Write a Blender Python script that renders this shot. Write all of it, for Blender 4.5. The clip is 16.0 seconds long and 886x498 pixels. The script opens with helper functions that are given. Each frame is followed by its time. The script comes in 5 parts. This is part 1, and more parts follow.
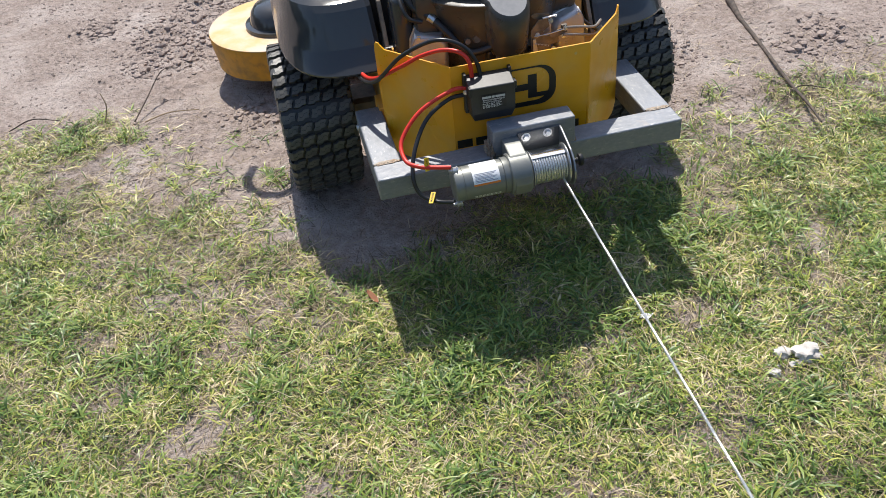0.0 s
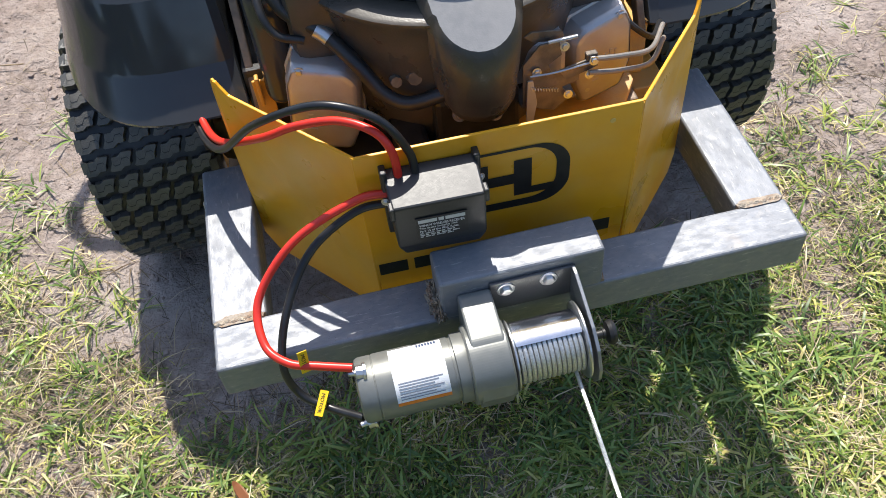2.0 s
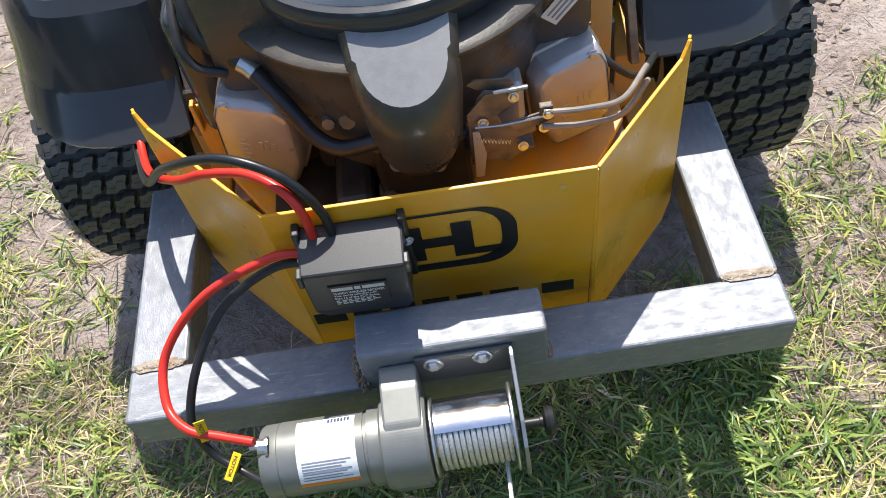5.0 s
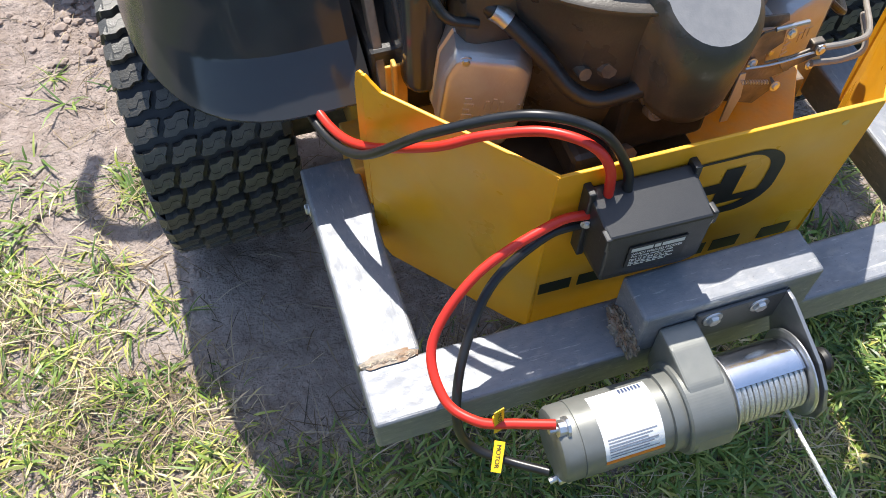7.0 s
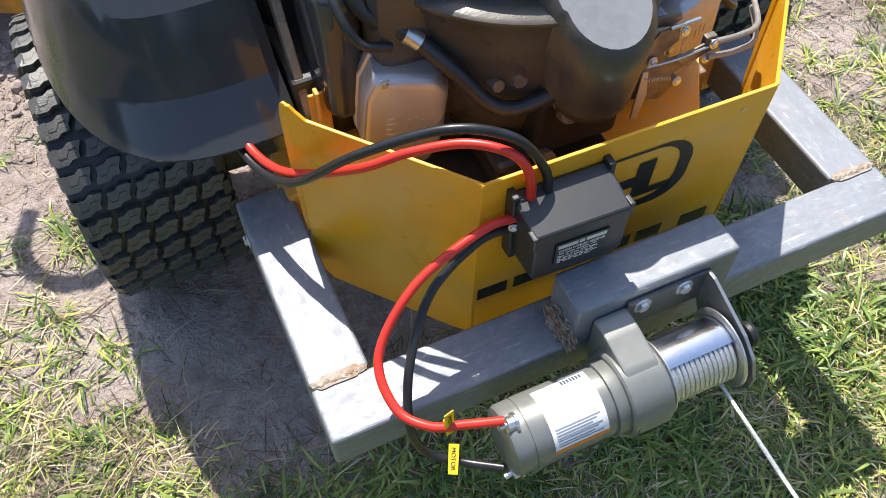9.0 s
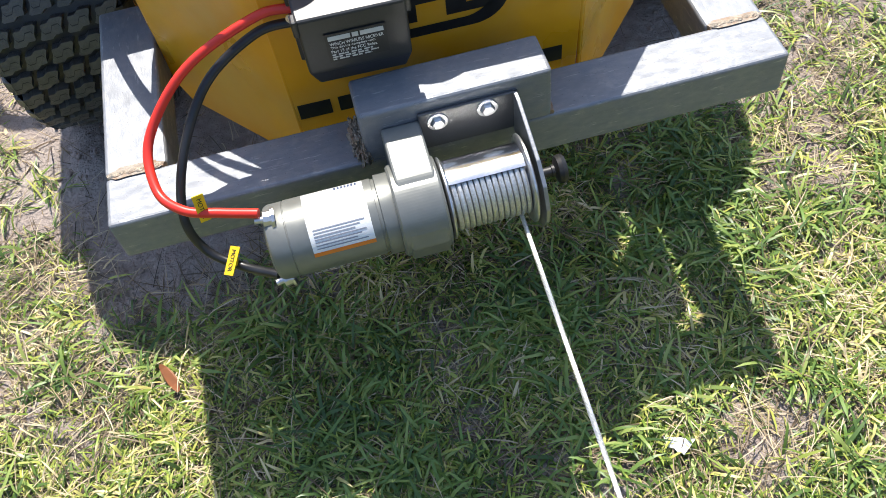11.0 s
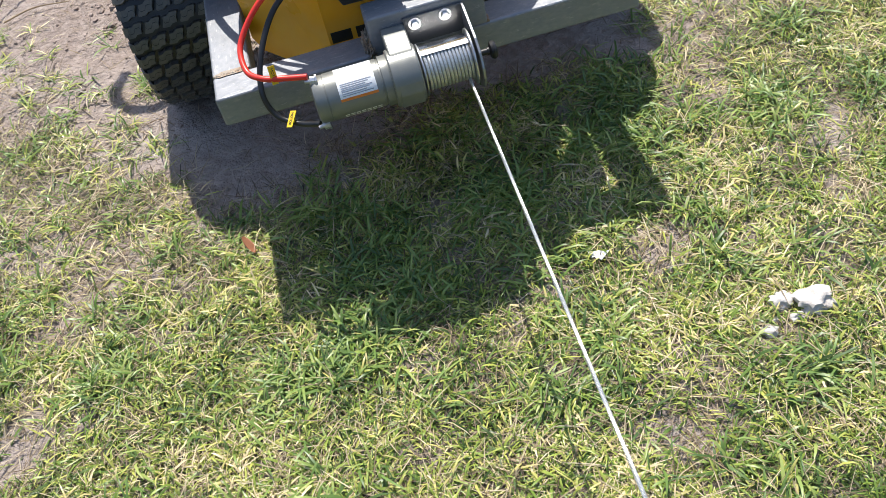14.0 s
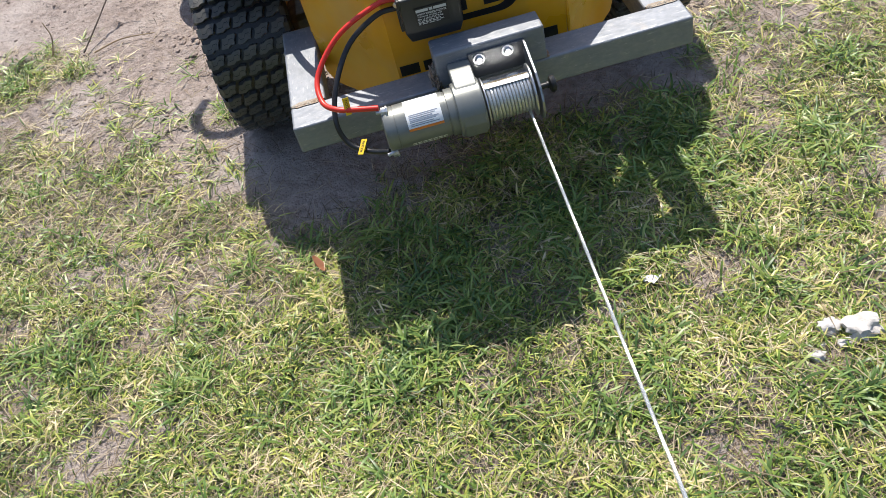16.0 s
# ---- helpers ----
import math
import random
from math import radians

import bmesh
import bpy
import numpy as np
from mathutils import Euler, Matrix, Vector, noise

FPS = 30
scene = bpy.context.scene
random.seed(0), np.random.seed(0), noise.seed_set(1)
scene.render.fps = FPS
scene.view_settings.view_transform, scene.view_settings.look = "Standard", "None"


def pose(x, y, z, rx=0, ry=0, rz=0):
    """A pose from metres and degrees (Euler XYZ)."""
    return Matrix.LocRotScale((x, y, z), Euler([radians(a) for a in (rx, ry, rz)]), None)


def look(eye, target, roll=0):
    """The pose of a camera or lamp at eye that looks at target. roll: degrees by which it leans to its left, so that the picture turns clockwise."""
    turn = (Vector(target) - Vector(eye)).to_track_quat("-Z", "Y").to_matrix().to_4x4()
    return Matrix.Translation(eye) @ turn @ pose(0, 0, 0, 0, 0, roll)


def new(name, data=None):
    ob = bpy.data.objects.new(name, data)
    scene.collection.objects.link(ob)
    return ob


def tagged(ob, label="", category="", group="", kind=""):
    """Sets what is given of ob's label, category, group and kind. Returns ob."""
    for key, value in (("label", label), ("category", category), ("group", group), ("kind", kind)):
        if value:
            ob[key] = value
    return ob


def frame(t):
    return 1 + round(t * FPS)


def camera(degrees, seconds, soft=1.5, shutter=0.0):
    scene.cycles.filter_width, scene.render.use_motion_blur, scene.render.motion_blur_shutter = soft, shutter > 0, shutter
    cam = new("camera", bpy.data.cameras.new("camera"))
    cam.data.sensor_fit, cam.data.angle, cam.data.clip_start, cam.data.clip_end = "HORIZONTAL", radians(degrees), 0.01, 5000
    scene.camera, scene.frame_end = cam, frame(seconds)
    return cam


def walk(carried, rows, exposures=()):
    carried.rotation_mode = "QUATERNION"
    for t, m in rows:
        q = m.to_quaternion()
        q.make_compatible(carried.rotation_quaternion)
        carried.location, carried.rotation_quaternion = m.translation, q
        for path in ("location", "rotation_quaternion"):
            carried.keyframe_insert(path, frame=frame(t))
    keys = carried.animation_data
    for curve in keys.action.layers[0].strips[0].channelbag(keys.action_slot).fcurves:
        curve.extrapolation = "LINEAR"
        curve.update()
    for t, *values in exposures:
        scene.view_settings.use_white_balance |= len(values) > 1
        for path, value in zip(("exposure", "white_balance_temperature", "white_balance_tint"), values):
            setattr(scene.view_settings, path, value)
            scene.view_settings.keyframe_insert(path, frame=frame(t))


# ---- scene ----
cam = camera(53.9, 16.0, soft=0.75)
PATH = [
    (0, (-0.602, -1.915, 1.696), (-0.34, -0.373, 0.45), -6.2),
    (0.5, (-0.492, -1.514, 1.617), (-0.227, -0.001, 0.337), -7.8),
    (1, (-0.371, -1.192, 1.534), (-0.113, 0.267, 0.19), -6.9),
    (1.5, (-0.224, -0.897, 1.447), (-0.004, 0.446, -0.019), -3.8),
    (2, (-0.194, -0.687, 1.416), (-0.024, 0.57, -0.131), -6.7),
    (2.5, (-0.098, -0.571, 1.37), (0.038, 0.624, -0.229), -6.6),
    (3, (0.007, -0.577, 1.377), (0.065, 0.589, -0.247), -6.3),
    (5.3, (0.049, -0.506, 1.403), (-0.033, 0.677, -0.207), -11.9),
    (5.5, (0.0, -0.496, 1.416), (-0.089, 0.682, -0.198), -9.6),
    (6, (-0.21, -0.425, 1.375), (-0.279, 0.714, -0.267), -7.2),
    (6.3, (-0.374, -0.345, 1.377), (-0.233, 0.722, -0.310), -2.6),
    (6.5, (-0.445, -0.36, 1.386), (-0.212, 0.756, -0.257), -2.6),
    (7, (-0.475, -0.379, 1.354), (-0.131, 0.67, -0.314), 0.5),
    (7.5, (-0.458, -0.416, 1.353), (-0.047, 0.592, -0.325), -0.5),
    (8, (-0.459, -0.416, 1.38), (-0.006, 0.583, -0.292), -0.3),
    (8.2, (-0.476, -0.398, 1.418), (-0.016, 0.63, -0.235), 0.6),
    (10.3, (-0.38, -0.542, 1.283), (0.016, 0.519, -0.365), -5.9),
    (10.5, (-0.327, -0.581, 1.273), (0.018, 0.473, -0.391), -6.8),
    (11, (-0.124, -0.692, 1.22), (0.012, 0.426, -0.433), -9.0),
    (11.5, (-0.096, -0.732, 1.167), (-0.038, 0.421, -0.466), -12.5),
    (12, (-0.171, -0.846, 1.21), (-0.095, 0.379, -0.369), -13.2),
    (12.3, (-0.274, -1.010, 1.200), (-0.223, 0.281, -0.329), -12.8),
    (12.5, (-0.319, -1.059, 1.273), (-0.236, 0.191, -0.286), -12.9),
    (13, (-0.289, -1.22, 1.333), (-0.185, 0.061, -0.2), -12.4),
    (13.5, (-0.204, -1.403, 1.364), (-0.083, -0.084, -0.134), -12.2),
    (14, (-0.178, -1.431, 1.388), (-0.078, -0.078, -0.081), -13.7),
    (14.5, (-0.195, -1.459, 1.367), (-0.147, -0.142, -0.137), -15.2),
    (15, (-0.203, -1.46, 1.415), (-0.175, -0.093, -0.045), -15.9),
    (15.5, (-0.202, -1.48, 1.423), (-0.203, -0.079, -0.005), -16.2),
    (16, (-0.19, -1.502, 1.462), (-0.199, -0.085, 0.051), -16.0),
]
walk(cam, [(t, look(eye, target, roll)) for t, eye, target, roll in PATH],
     exposures=[(0, 0.48), (0.5, 0.5), (1.5, 0.59), (2, 0.74), (3, 0.8), (5.5, 0.88), (6, 0.96), (7, 0.96), (8, 1.02), (10.5, 0.95), (11.5, 0.97), (12.5, 0.99), (13.5, 0.78), (14.5, 0.66), (16, 0.6)])

# ---------- light ----------
SUN_DIR = Vector((0.05, 0.57, 1.0)).normalized()
world = bpy.data.worlds.new("sky")
scene.world = world
world.use_nodes = True
wn = world.node_tree
sky = wn.nodes.new("ShaderNodeTexSky")
sky.sky_type, sky.sun_disc = "NISHITA", False
sky.sun_elevation = math.asin(SUN_DIR.z)
sky.sun_rotation = math.atan2(SUN_DIR.x, SUN_DIR.y)
wn.nodes["Background"].inputs["Strength"].default_value = 0.14
wn.links.new(sky.outputs[0], wn.nodes["Background"].inputs["Color"])
sun = new("sun", bpy.data.lights.new("sun", "SUN"))
sun.data.energy, sun.data.angle, sun.data.color = 4.2, radians(0.55), (1.0, 0.95, 0.87)
sun.matrix_world = look(SUN_DIR * 20, (0, 0, 0))


# ---------- materials ----------
def material(name, base, rough=0.5, metal=0.0, second=None, scale=30.0, amount=0.5, bump=0.0, bump_scale=120.0,
             island=0.0, stretch=None, third=None, third_scale=4.0, third_amount=0.5, rough_var=0.0, coat=0.0, spec=0.5):
    """A surface with grain, larger stains and fine relief, in object space."""
    m = bpy.data.materials.new(name)
    m.use_nodes = True
    nt = m.node_tree
    b = nt.nodes["Principled BSDF"]
    b.inputs["Roughness"].default_value, b.inputs["Metallic"].default_value = rough, metal
    b.inputs["Coat Weight"].default_value = coat
    b.inputs["Specular IOR Level"].default_value = spec
    where = nt.nodes.new("ShaderNodeTexCoord").outputs["Object"]
    if stretch:
        mp = nt.nodes.new("ShaderNodeMapping")
        mp.inputs["Scale"].default_value = stretch
        nt.links.new(where, mp.inputs[0])
        where = mp.outputs[0]

    def noise_at(sc, detail=5.0, lo=0.35, hi=0.65):
        n = nt.nodes.new("ShaderNodeTexNoise")
        n.inputs["Scale"].default_value, n.inputs["Detail"].default_value = sc, detail
        nt.links.new(where, n.inputs["Vector"])
        r = nt.nodes.new("ShaderNodeMapRange")
        r.inputs["From Min"].default_value, r.inputs["From Max"].default_value = lo, hi
        nt.links.new(n.outputs["Fac"], r.inputs["Value"])
        return r.outputs[0]

    def mix(a, c, f, gain):
        k = nt.nodes.new("ShaderNodeMath")
        k.operation = "MULTIPLY"
        k.inputs[1].default_value = gain
        nt.links.new(f, k.inputs[0])
        x = nt.nodes.new("ShaderNodeMix")
        x.data_type = "RGBA"
        nt.links.new(k.outputs[0], x.inputs["Factor"])
        for socket, v in ((x.inputs["A"], a), (x.inputs["B"], c)):
            if isinstance(v, tuple):
                socket.default_value = (*v, 1)
            else:
                nt.links.new(v, socket)
        return x.outputs["Result"]

    colour = base
    if second:
        colour = mix(colour, second, noise_at(scale), amount)
    if third:
        colour = mix(colour, third, noise_at(third_scale, 4.0, 0.45, 0.7), third_amount)
    if isinstance(colour, tuple):
        b.inputs["Base Color"].default_value = (*colour, 1)
    else:
        nt.links.new(colour, b.inputs["Base Color"])
    if rough_var:
        r = nt.nodes.new("ShaderNodeMapRange")
        r.inputs["To Min"].default_value, r.inputs["To Max"].default_value = rough, min(1, rough + rough_var)
        nt.links.new(noise_at(scale * 0.6), r.inputs["Value"])
        nt.links.new(r.outputs[0], b.inputs["Roughness"])
    if bump:
        bp = nt.nodes.new("ShaderNodeBump")
        bp.inputs["Strength"].default_value, bp.inputs["Distance"].default_value = bump, 0.002
        nt.links.new(noise_at(bump_scale, 6.0, 0.2, 0.8), bp.inputs["Height"])
        nt.links.new(bp.outputs[0], b.inputs["Normal"])
    return m


def galvanised(name, along):
    """Zinc-coated tube: mottled spangle, lengthwise scuffs and chalky white smears."""
    m = material(name, (0.225, 0.238, 0.265), 0.48, 0.46, (0.275, 0.283, 0.298), 160, 0.7, 0.12, 520, third=(0.185, 0.192, 0.205), third_scale=26, third_amount=0.4, rough_var=0.2, stretch=along)
    nt = m.node_tree
    b = nt.nodes["Principled BSDF"]
    old = b.inputs["Base Color"].links[0].from_socket
    co = nt.nodes.new("ShaderNodeTexCoord").outputs["Object"]
    for stretch, sc, lo, hi, colour, gain in (((0.16 if along[0] < along[1] else 1.0, 0.16 if along[1] < along[0] else 1.0, 1.0), 190, 0.60, 0.70, (0.46, 0.46, 0.455), 0.75), ((1, 1, 1), 42, 0.58, 0.66, (0.36, 0.355, 0.345), 0.4),
                                             ((1, 1, 1), 330, 0.66, 0.70, (0.10, 0.095, 0.09), 0.7), ((1, 1, 1), 13, 0.62, 0.74, (0.36, 0.30, 0.24), 0.35)):
        mp = nt.nodes.new("ShaderNodeMapping")
        mp.inputs["Scale"].default_value = stretch
        nt.links.new(co, mp.inputs[0])
        n = nt.nodes.new("ShaderNodeTexNoise")
        n.inputs["Scale"].default_value, n.inputs["Detail"].default_value, n.inputs["Roughness"].default_value = sc, 4, 0.62
        nt.links.new(mp.outputs[0], n.inputs["Vector"])
        r = nt.nodes.new("ShaderNodeMapRange")
        r.inputs["From Min"].default_value, r.inputs["From Max"].default_value, r.inputs["To Max"].default_value = lo, hi, gain
        nt.links.new(n.outputs["Fac"], r.inputs["Value"])
        x = nt.nodes.new("ShaderNodeMix")
        x.data_type = "RGBA"
        x.inputs["B"].default_value = (*colour, 1)
        nt.links.new(r.outputs[0], x.inputs["Factor"])
        nt.links.new(old, x.inputs["A"])
        old = x.outputs["Result"]
    nt.links.new(old, b.inputs["Base Color"])
    return m


M_GALV = galvanised("galvanised_steel", (0.5, 1.0, 1.0))
M_GALV_ARM = galvanised("galvanised_steel_lengthwise", (1.0, 0.5, 1.0))
M_RUST = material("rusty_weld_heat_mark", (0.30, 0.255, 0.21), 0.75, 0.3, (0.42, 0.37, 0.31), 120, 0.8, 0.5, 300, third=(0.26, 0.13, 0.05), third_scale=55, third_amount=0.8)
M_WELD = material("weld_scale", (0.24, 0.215, 0.18), 0.6, 0.5, (0.46, 0.38, 0.29), 160, 0.8, 0.8, 300, third=(0.24, 0.11, 0.04), third_scale=60, third_amount=0.7)
# Pale blotches stand for dust and for reflections of the sunlit ground.
M_YELLOW = material("yellow_paint", (0.85, 0.395, 0.008), 0.24, 0.0, (0.76, 0.33, 0.008), 18, 0.6, 0.05, 200, third=(0.68, 0.47, 0.17), third_scale=8, third_amount=0.38, rough_var=0.3)
M_YELLOW_DUST = material("dusty_yellow_paint", (0.74, 0.35, 0.015), 0.5, 0.0, (0.58, 0.35, 0.10), 26, 0.8, 0.3, 180, third=(0.46, 0.34, 0.20), third_scale=7, third_amount=0.7)
M_DECK = material("scuffed_deck_paint", (0.62, 0.27, 0.012), 0.45, 0.0, (0.50, 0.25, 0.03), 14, 0.7, 0.3, 160, third=(0.16, 0.08, 0.03), third_scale=30, third_amount=0.5)
M_DECK_TOP = material("sandy_worn_deck_paint", (0.62, 0.38, 0.14), 0.6, 0.0, (0.58, 0.44, 0.31), 13, 0.9, 0.3, 160, third=(0.60, 0.54, 0.50), third_scale=6, third_amount=0.85)
M_EDGE = material("worn_yellow_edge", (0.74, 0.50, 0.16), 0.5, 0.0, (0.6, 0.4, 0.12), 60, 0.6)
M_BLACK = material("black_decal_and_sipe", (0.012, 0.012, 0.013), 0.45, 0.0, (0.03, 0.028, 0.026), 60, 0.5)
M_BOX = material("black_textured_plastic", (0.015, 0.016, 0.018), 0.40, 0.0, (0.022, 0.023, 0.025), 300, 0.4, 0.05, 900, rough_var=0.04, spec=0.6)

M_FENDER = material("dark_moulded_plastic", (0.046, 0.049, 0.052), 0.09, 0.0, (0.042, 0.044, 0.048), 40, 0.6, 0.0, 400, third=(0.08, 0.07, 0.06), third_scale=5, third_amount=0.2, rough_var=0.09)
M_SHROUD = material("dusty_engine_plastic", (0.046, 0.043, 0.036), 0.24, 0.0, (0.085, 0.070, 0.055), 30, 0.6, 0.10, 300, third=(0.15, 0.12, 0.09), third_scale=7, third_amount=0.4, rough_var=0.22)
# Lid grey raised to a pale tone that stands for direct sun.
M_LID = material("sunlit_grey_plastic", (0.27, 0.265, 0.265), 0.5, 0.0, (0.46, 0.45, 0.43), 40, 0.6, 0.1, 200, third=(0.62, 0.58, 0.53), third_scale=8, third_amount=0.6)
# Paler than the dark snout: sun glare on its top put into colour.
M_CAP = material("sun_glare_grey_plastic", (0.20, 0.20, 0.205), 0.42, 0.0, (0.25, 0.248, 0.245), 90, 0.6, 0.08, 500, third=(0.30, 0.29, 0.28), third_scale=12, third_amount=0.4)
M_SHEATH = material("dull_cable_sheath", (0.22, 0.20, 0.175), 0.5, 0.2, (0.32, 0.28, 0.24), 60, 0.6)
M_WINCH = material("grey_winch_paint", (0.20, 0.205, 0.187), 0.34, 0.35, (0.225, 0.228, 0.21), 80, 0.6, 0.02, 500, rough_var=0.12)
M_CHROME = material("chromed_steel", (0.80, 0.80, 0.82), 0.12, 1.0, (0.68, 0.68, 0.70), 50, 0.5, 0.04, 200, rough_var=0.1)
M_ZINC = material("zinc_plate", (0.66, 0.66, 0.66), 0.32, 0.9, (0.52, 0.52, 0.53), 90, 0.6, 0.1, 300)
M_PLATE = material("dark_grey_plate", (0.11, 0.112, 0.115), 0.38, 0.5, (0.10, 0.10, 0.10), 60, 0.5, 0.1, 300)
M_END = material("grey_zinc_end_plate", (0.34, 0.345, 0.35), 0.35, 0.75, (0.24, 0.245, 0.25), 60, 0.6, 0.08, 300)
M_ALU = material("dusty_cast_aluminium", (0.54, 0.54, 0.55), 0.36, 0.45, (0.46, 0.41, 0.36), 24, 0.6, 0.10, 260, third=(0.42, 0.33, 0.26), third_scale=14, third_amount=0.45)
M_DIRTY = material("dusty_dark_steel", (0.13, 0.11, 0.09), 0.55, 0.4, (0.30, 0.235, 0.175), 35, 0.8, 0.3, 200)
M_RUBBER = material("tyre_rubber", (0.070, 0.070, 0.065), 0.40, 0.0, (0.115, 0.11, 0.098), 70, 0.75, 0.3, 400, third=(0.13, 0.115, 0.095), third_scale=14, third_amount=0.5)
# Hose black; also the shade colour for tyre grooves and engine gaps.
M_HOSE_SHADE = material("hose_rubber_and_shade_black", (0.016, 0.016, 0.017), 0.38, 0.0, (0.05, 0.045, 0.04), 40, 0.5, 0.1, 300)
M_RED = material("red_cable_jacket", (0.72, 0.035, 0.018), 0.36, 0.0, (0.60, 0.03, 0.02), 30, 0.6)
M_CABLE = material("black_cable_jacket", (0.013, 0.013, 0.014), 0.34, 0.0, (0.03, 0.03, 0.03), 40, 0.6)
M_TAG = material("yellow_tag_vinyl", (0.80, 0.52, 0.01), 0.4, 0.0, (0.70, 0.44, 0.01), 60, 0.5)
M_WHITE = material("white_label_film", (0.80, 0.80, 0.79), 0.4, 0.0, (0.74, 0.74, 0.73), 60, 0.5)
M_PRINT = material("grey_print", (0.25, 0.26, 0.30), 0.5, 0.0, (0.3, 0.3, 0.33), 60, 0.5)
M_PALE = material("pale_grey_print", (0.55, 0.56, 0.54), 0.5, 0.0, (0.45, 0.46, 0.45), 60, 0.5)
M_ORANGE = material("orange_print", (0.75, 0.20, 0.02), 0.45, 0.0, (0.65, 0.2, 0.03), 60, 0.5)
M_BLUE = material("dark_blue_print", (0.05, 0.07, 0.14), 0.45, 0.0, (0.08, 0.1, 0.17), 60, 0.5)
M_ROPE = material("galvanised_wire_rope", (0.74, 0.73, 0.70), 0.35, 0.75, (0.45, 0.44, 0.42), 300, 0.6, 0.3, 800)
M_ROCK = material("white_chalky_stone", (0.60, 0.56, 0.515), 0.9, 0.0, (0.46, 0.41, 0.36), 40, 0.7, 0.8, 150)
M_PAPER = material("white_paper", (0.70, 0.69, 0.67), 0.8, 0.0, (0.72, 0.7, 0.68), 50, 0.5)
M_LEAF = material("dry_orange_leaf", (0.22, 0.075, 0.022), 0.6, 0.0, (0.30, 0.10, 0.03), 60, 0.7)
M_STRAW = material("dry_straw", (0.36, 0.27, 0.16), 0.75, 0.0, (0.22, 0.16, 0.10), 40, 0.7)
M_TWIG_LINE = material("twig_bark_and_dark_line", (0.045, 0.036, 0.03), 0.85, 0.0, (0.15, 0.11, 0.085), 60, 0.7, 0.6, 200)
M_CLOD = material("sandy_clod", (0.36, 0.29, 0.25), 0.95, 0.0, (0.20, 0.155, 0.13), 60, 0.7, 0.5, 200)


def ground_material():
    m = material("sandy_soil", (0.43, 0.352, 0.308), 0.95, 0.0, (0.27, 0.212, 0.178), 42, 0.8, 0.0, third=(0.52, 0.445, 0.40), third_scale=3.4, third_amount=0.85, spec=0.2)
    nt = m.node_tree
    b = nt.nodes["Principled BSDF"]
    old = b.inputs["Base Color"].links[0].from_socket
    at = nt.nodes.new("ShaderNodeAttribute")
    at.attribute_name = "turf"
    thatch_shade = nt.nodes.new("ShaderNodeTexNoise")
    thatch_shade.inputs["Scale"].default_value, thatch_shade.inputs["Detail"].default_value = 90, 6
    # Near-black end puts the shade between blades into the soil cover's colour.
    ramp = nt.nodes.new("ShaderNodeValToRGB")
    ramp.color_ramp.elements[0].position, ramp.color_ramp.elements[0].color = 0.35, (0.012, 0.013, 0.006, 1)
    ramp.color_ramp.elements[1].position, ramp.color_ramp.elements[1].color = 0.72, (0.25, 0.205, 0.14, 1)
    co = nt.nodes.new("ShaderNodeTexCoord").outputs["Object"]
    nt.links.new(co, thatch_shade.inputs["Vector"])
    nt.links.new(thatch_shade.outputs["Fac"], ramp.inputs[0])
    x = nt.nodes.new("ShaderNodeMix")
    x.data_type = "RGBA"
    nt.links.new(at.outputs["Fac"], x.inputs["Factor"])
    nt.links.new(old, x.inputs["A"])
    nt.links.new(ramp.outputs[0], x.inputs["B"])
    nt.links.new(x.outputs["Result"], b.inputs["Base Color"])
    # crumbs and pits at two sizes
    last = None
    for sc, dist in ((26, 0.030), (110, 0.018), (380, 0.006)):
        n = nt.nodes.new("ShaderNodeTexNoise")
        n.inputs["Scale"].default_value, n.inputs["Detail"].default_value = sc, 7
        nt.links.new(co, n.inputs["Vector"])
        bp = nt.nodes.new("ShaderNodeBump")
        bp.inputs["Strength"].default_value, bp.inputs["Distance"].default_value = 0.8, dist
        nt.links.new(n.outputs["Fac"], bp.inputs["Height"])
        if last:
            nt.links.new(last, bp.inputs["Normal"])
        last = bp.outputs[0]
    nt.links.new(last, b.inputs["Normal"])
    return m


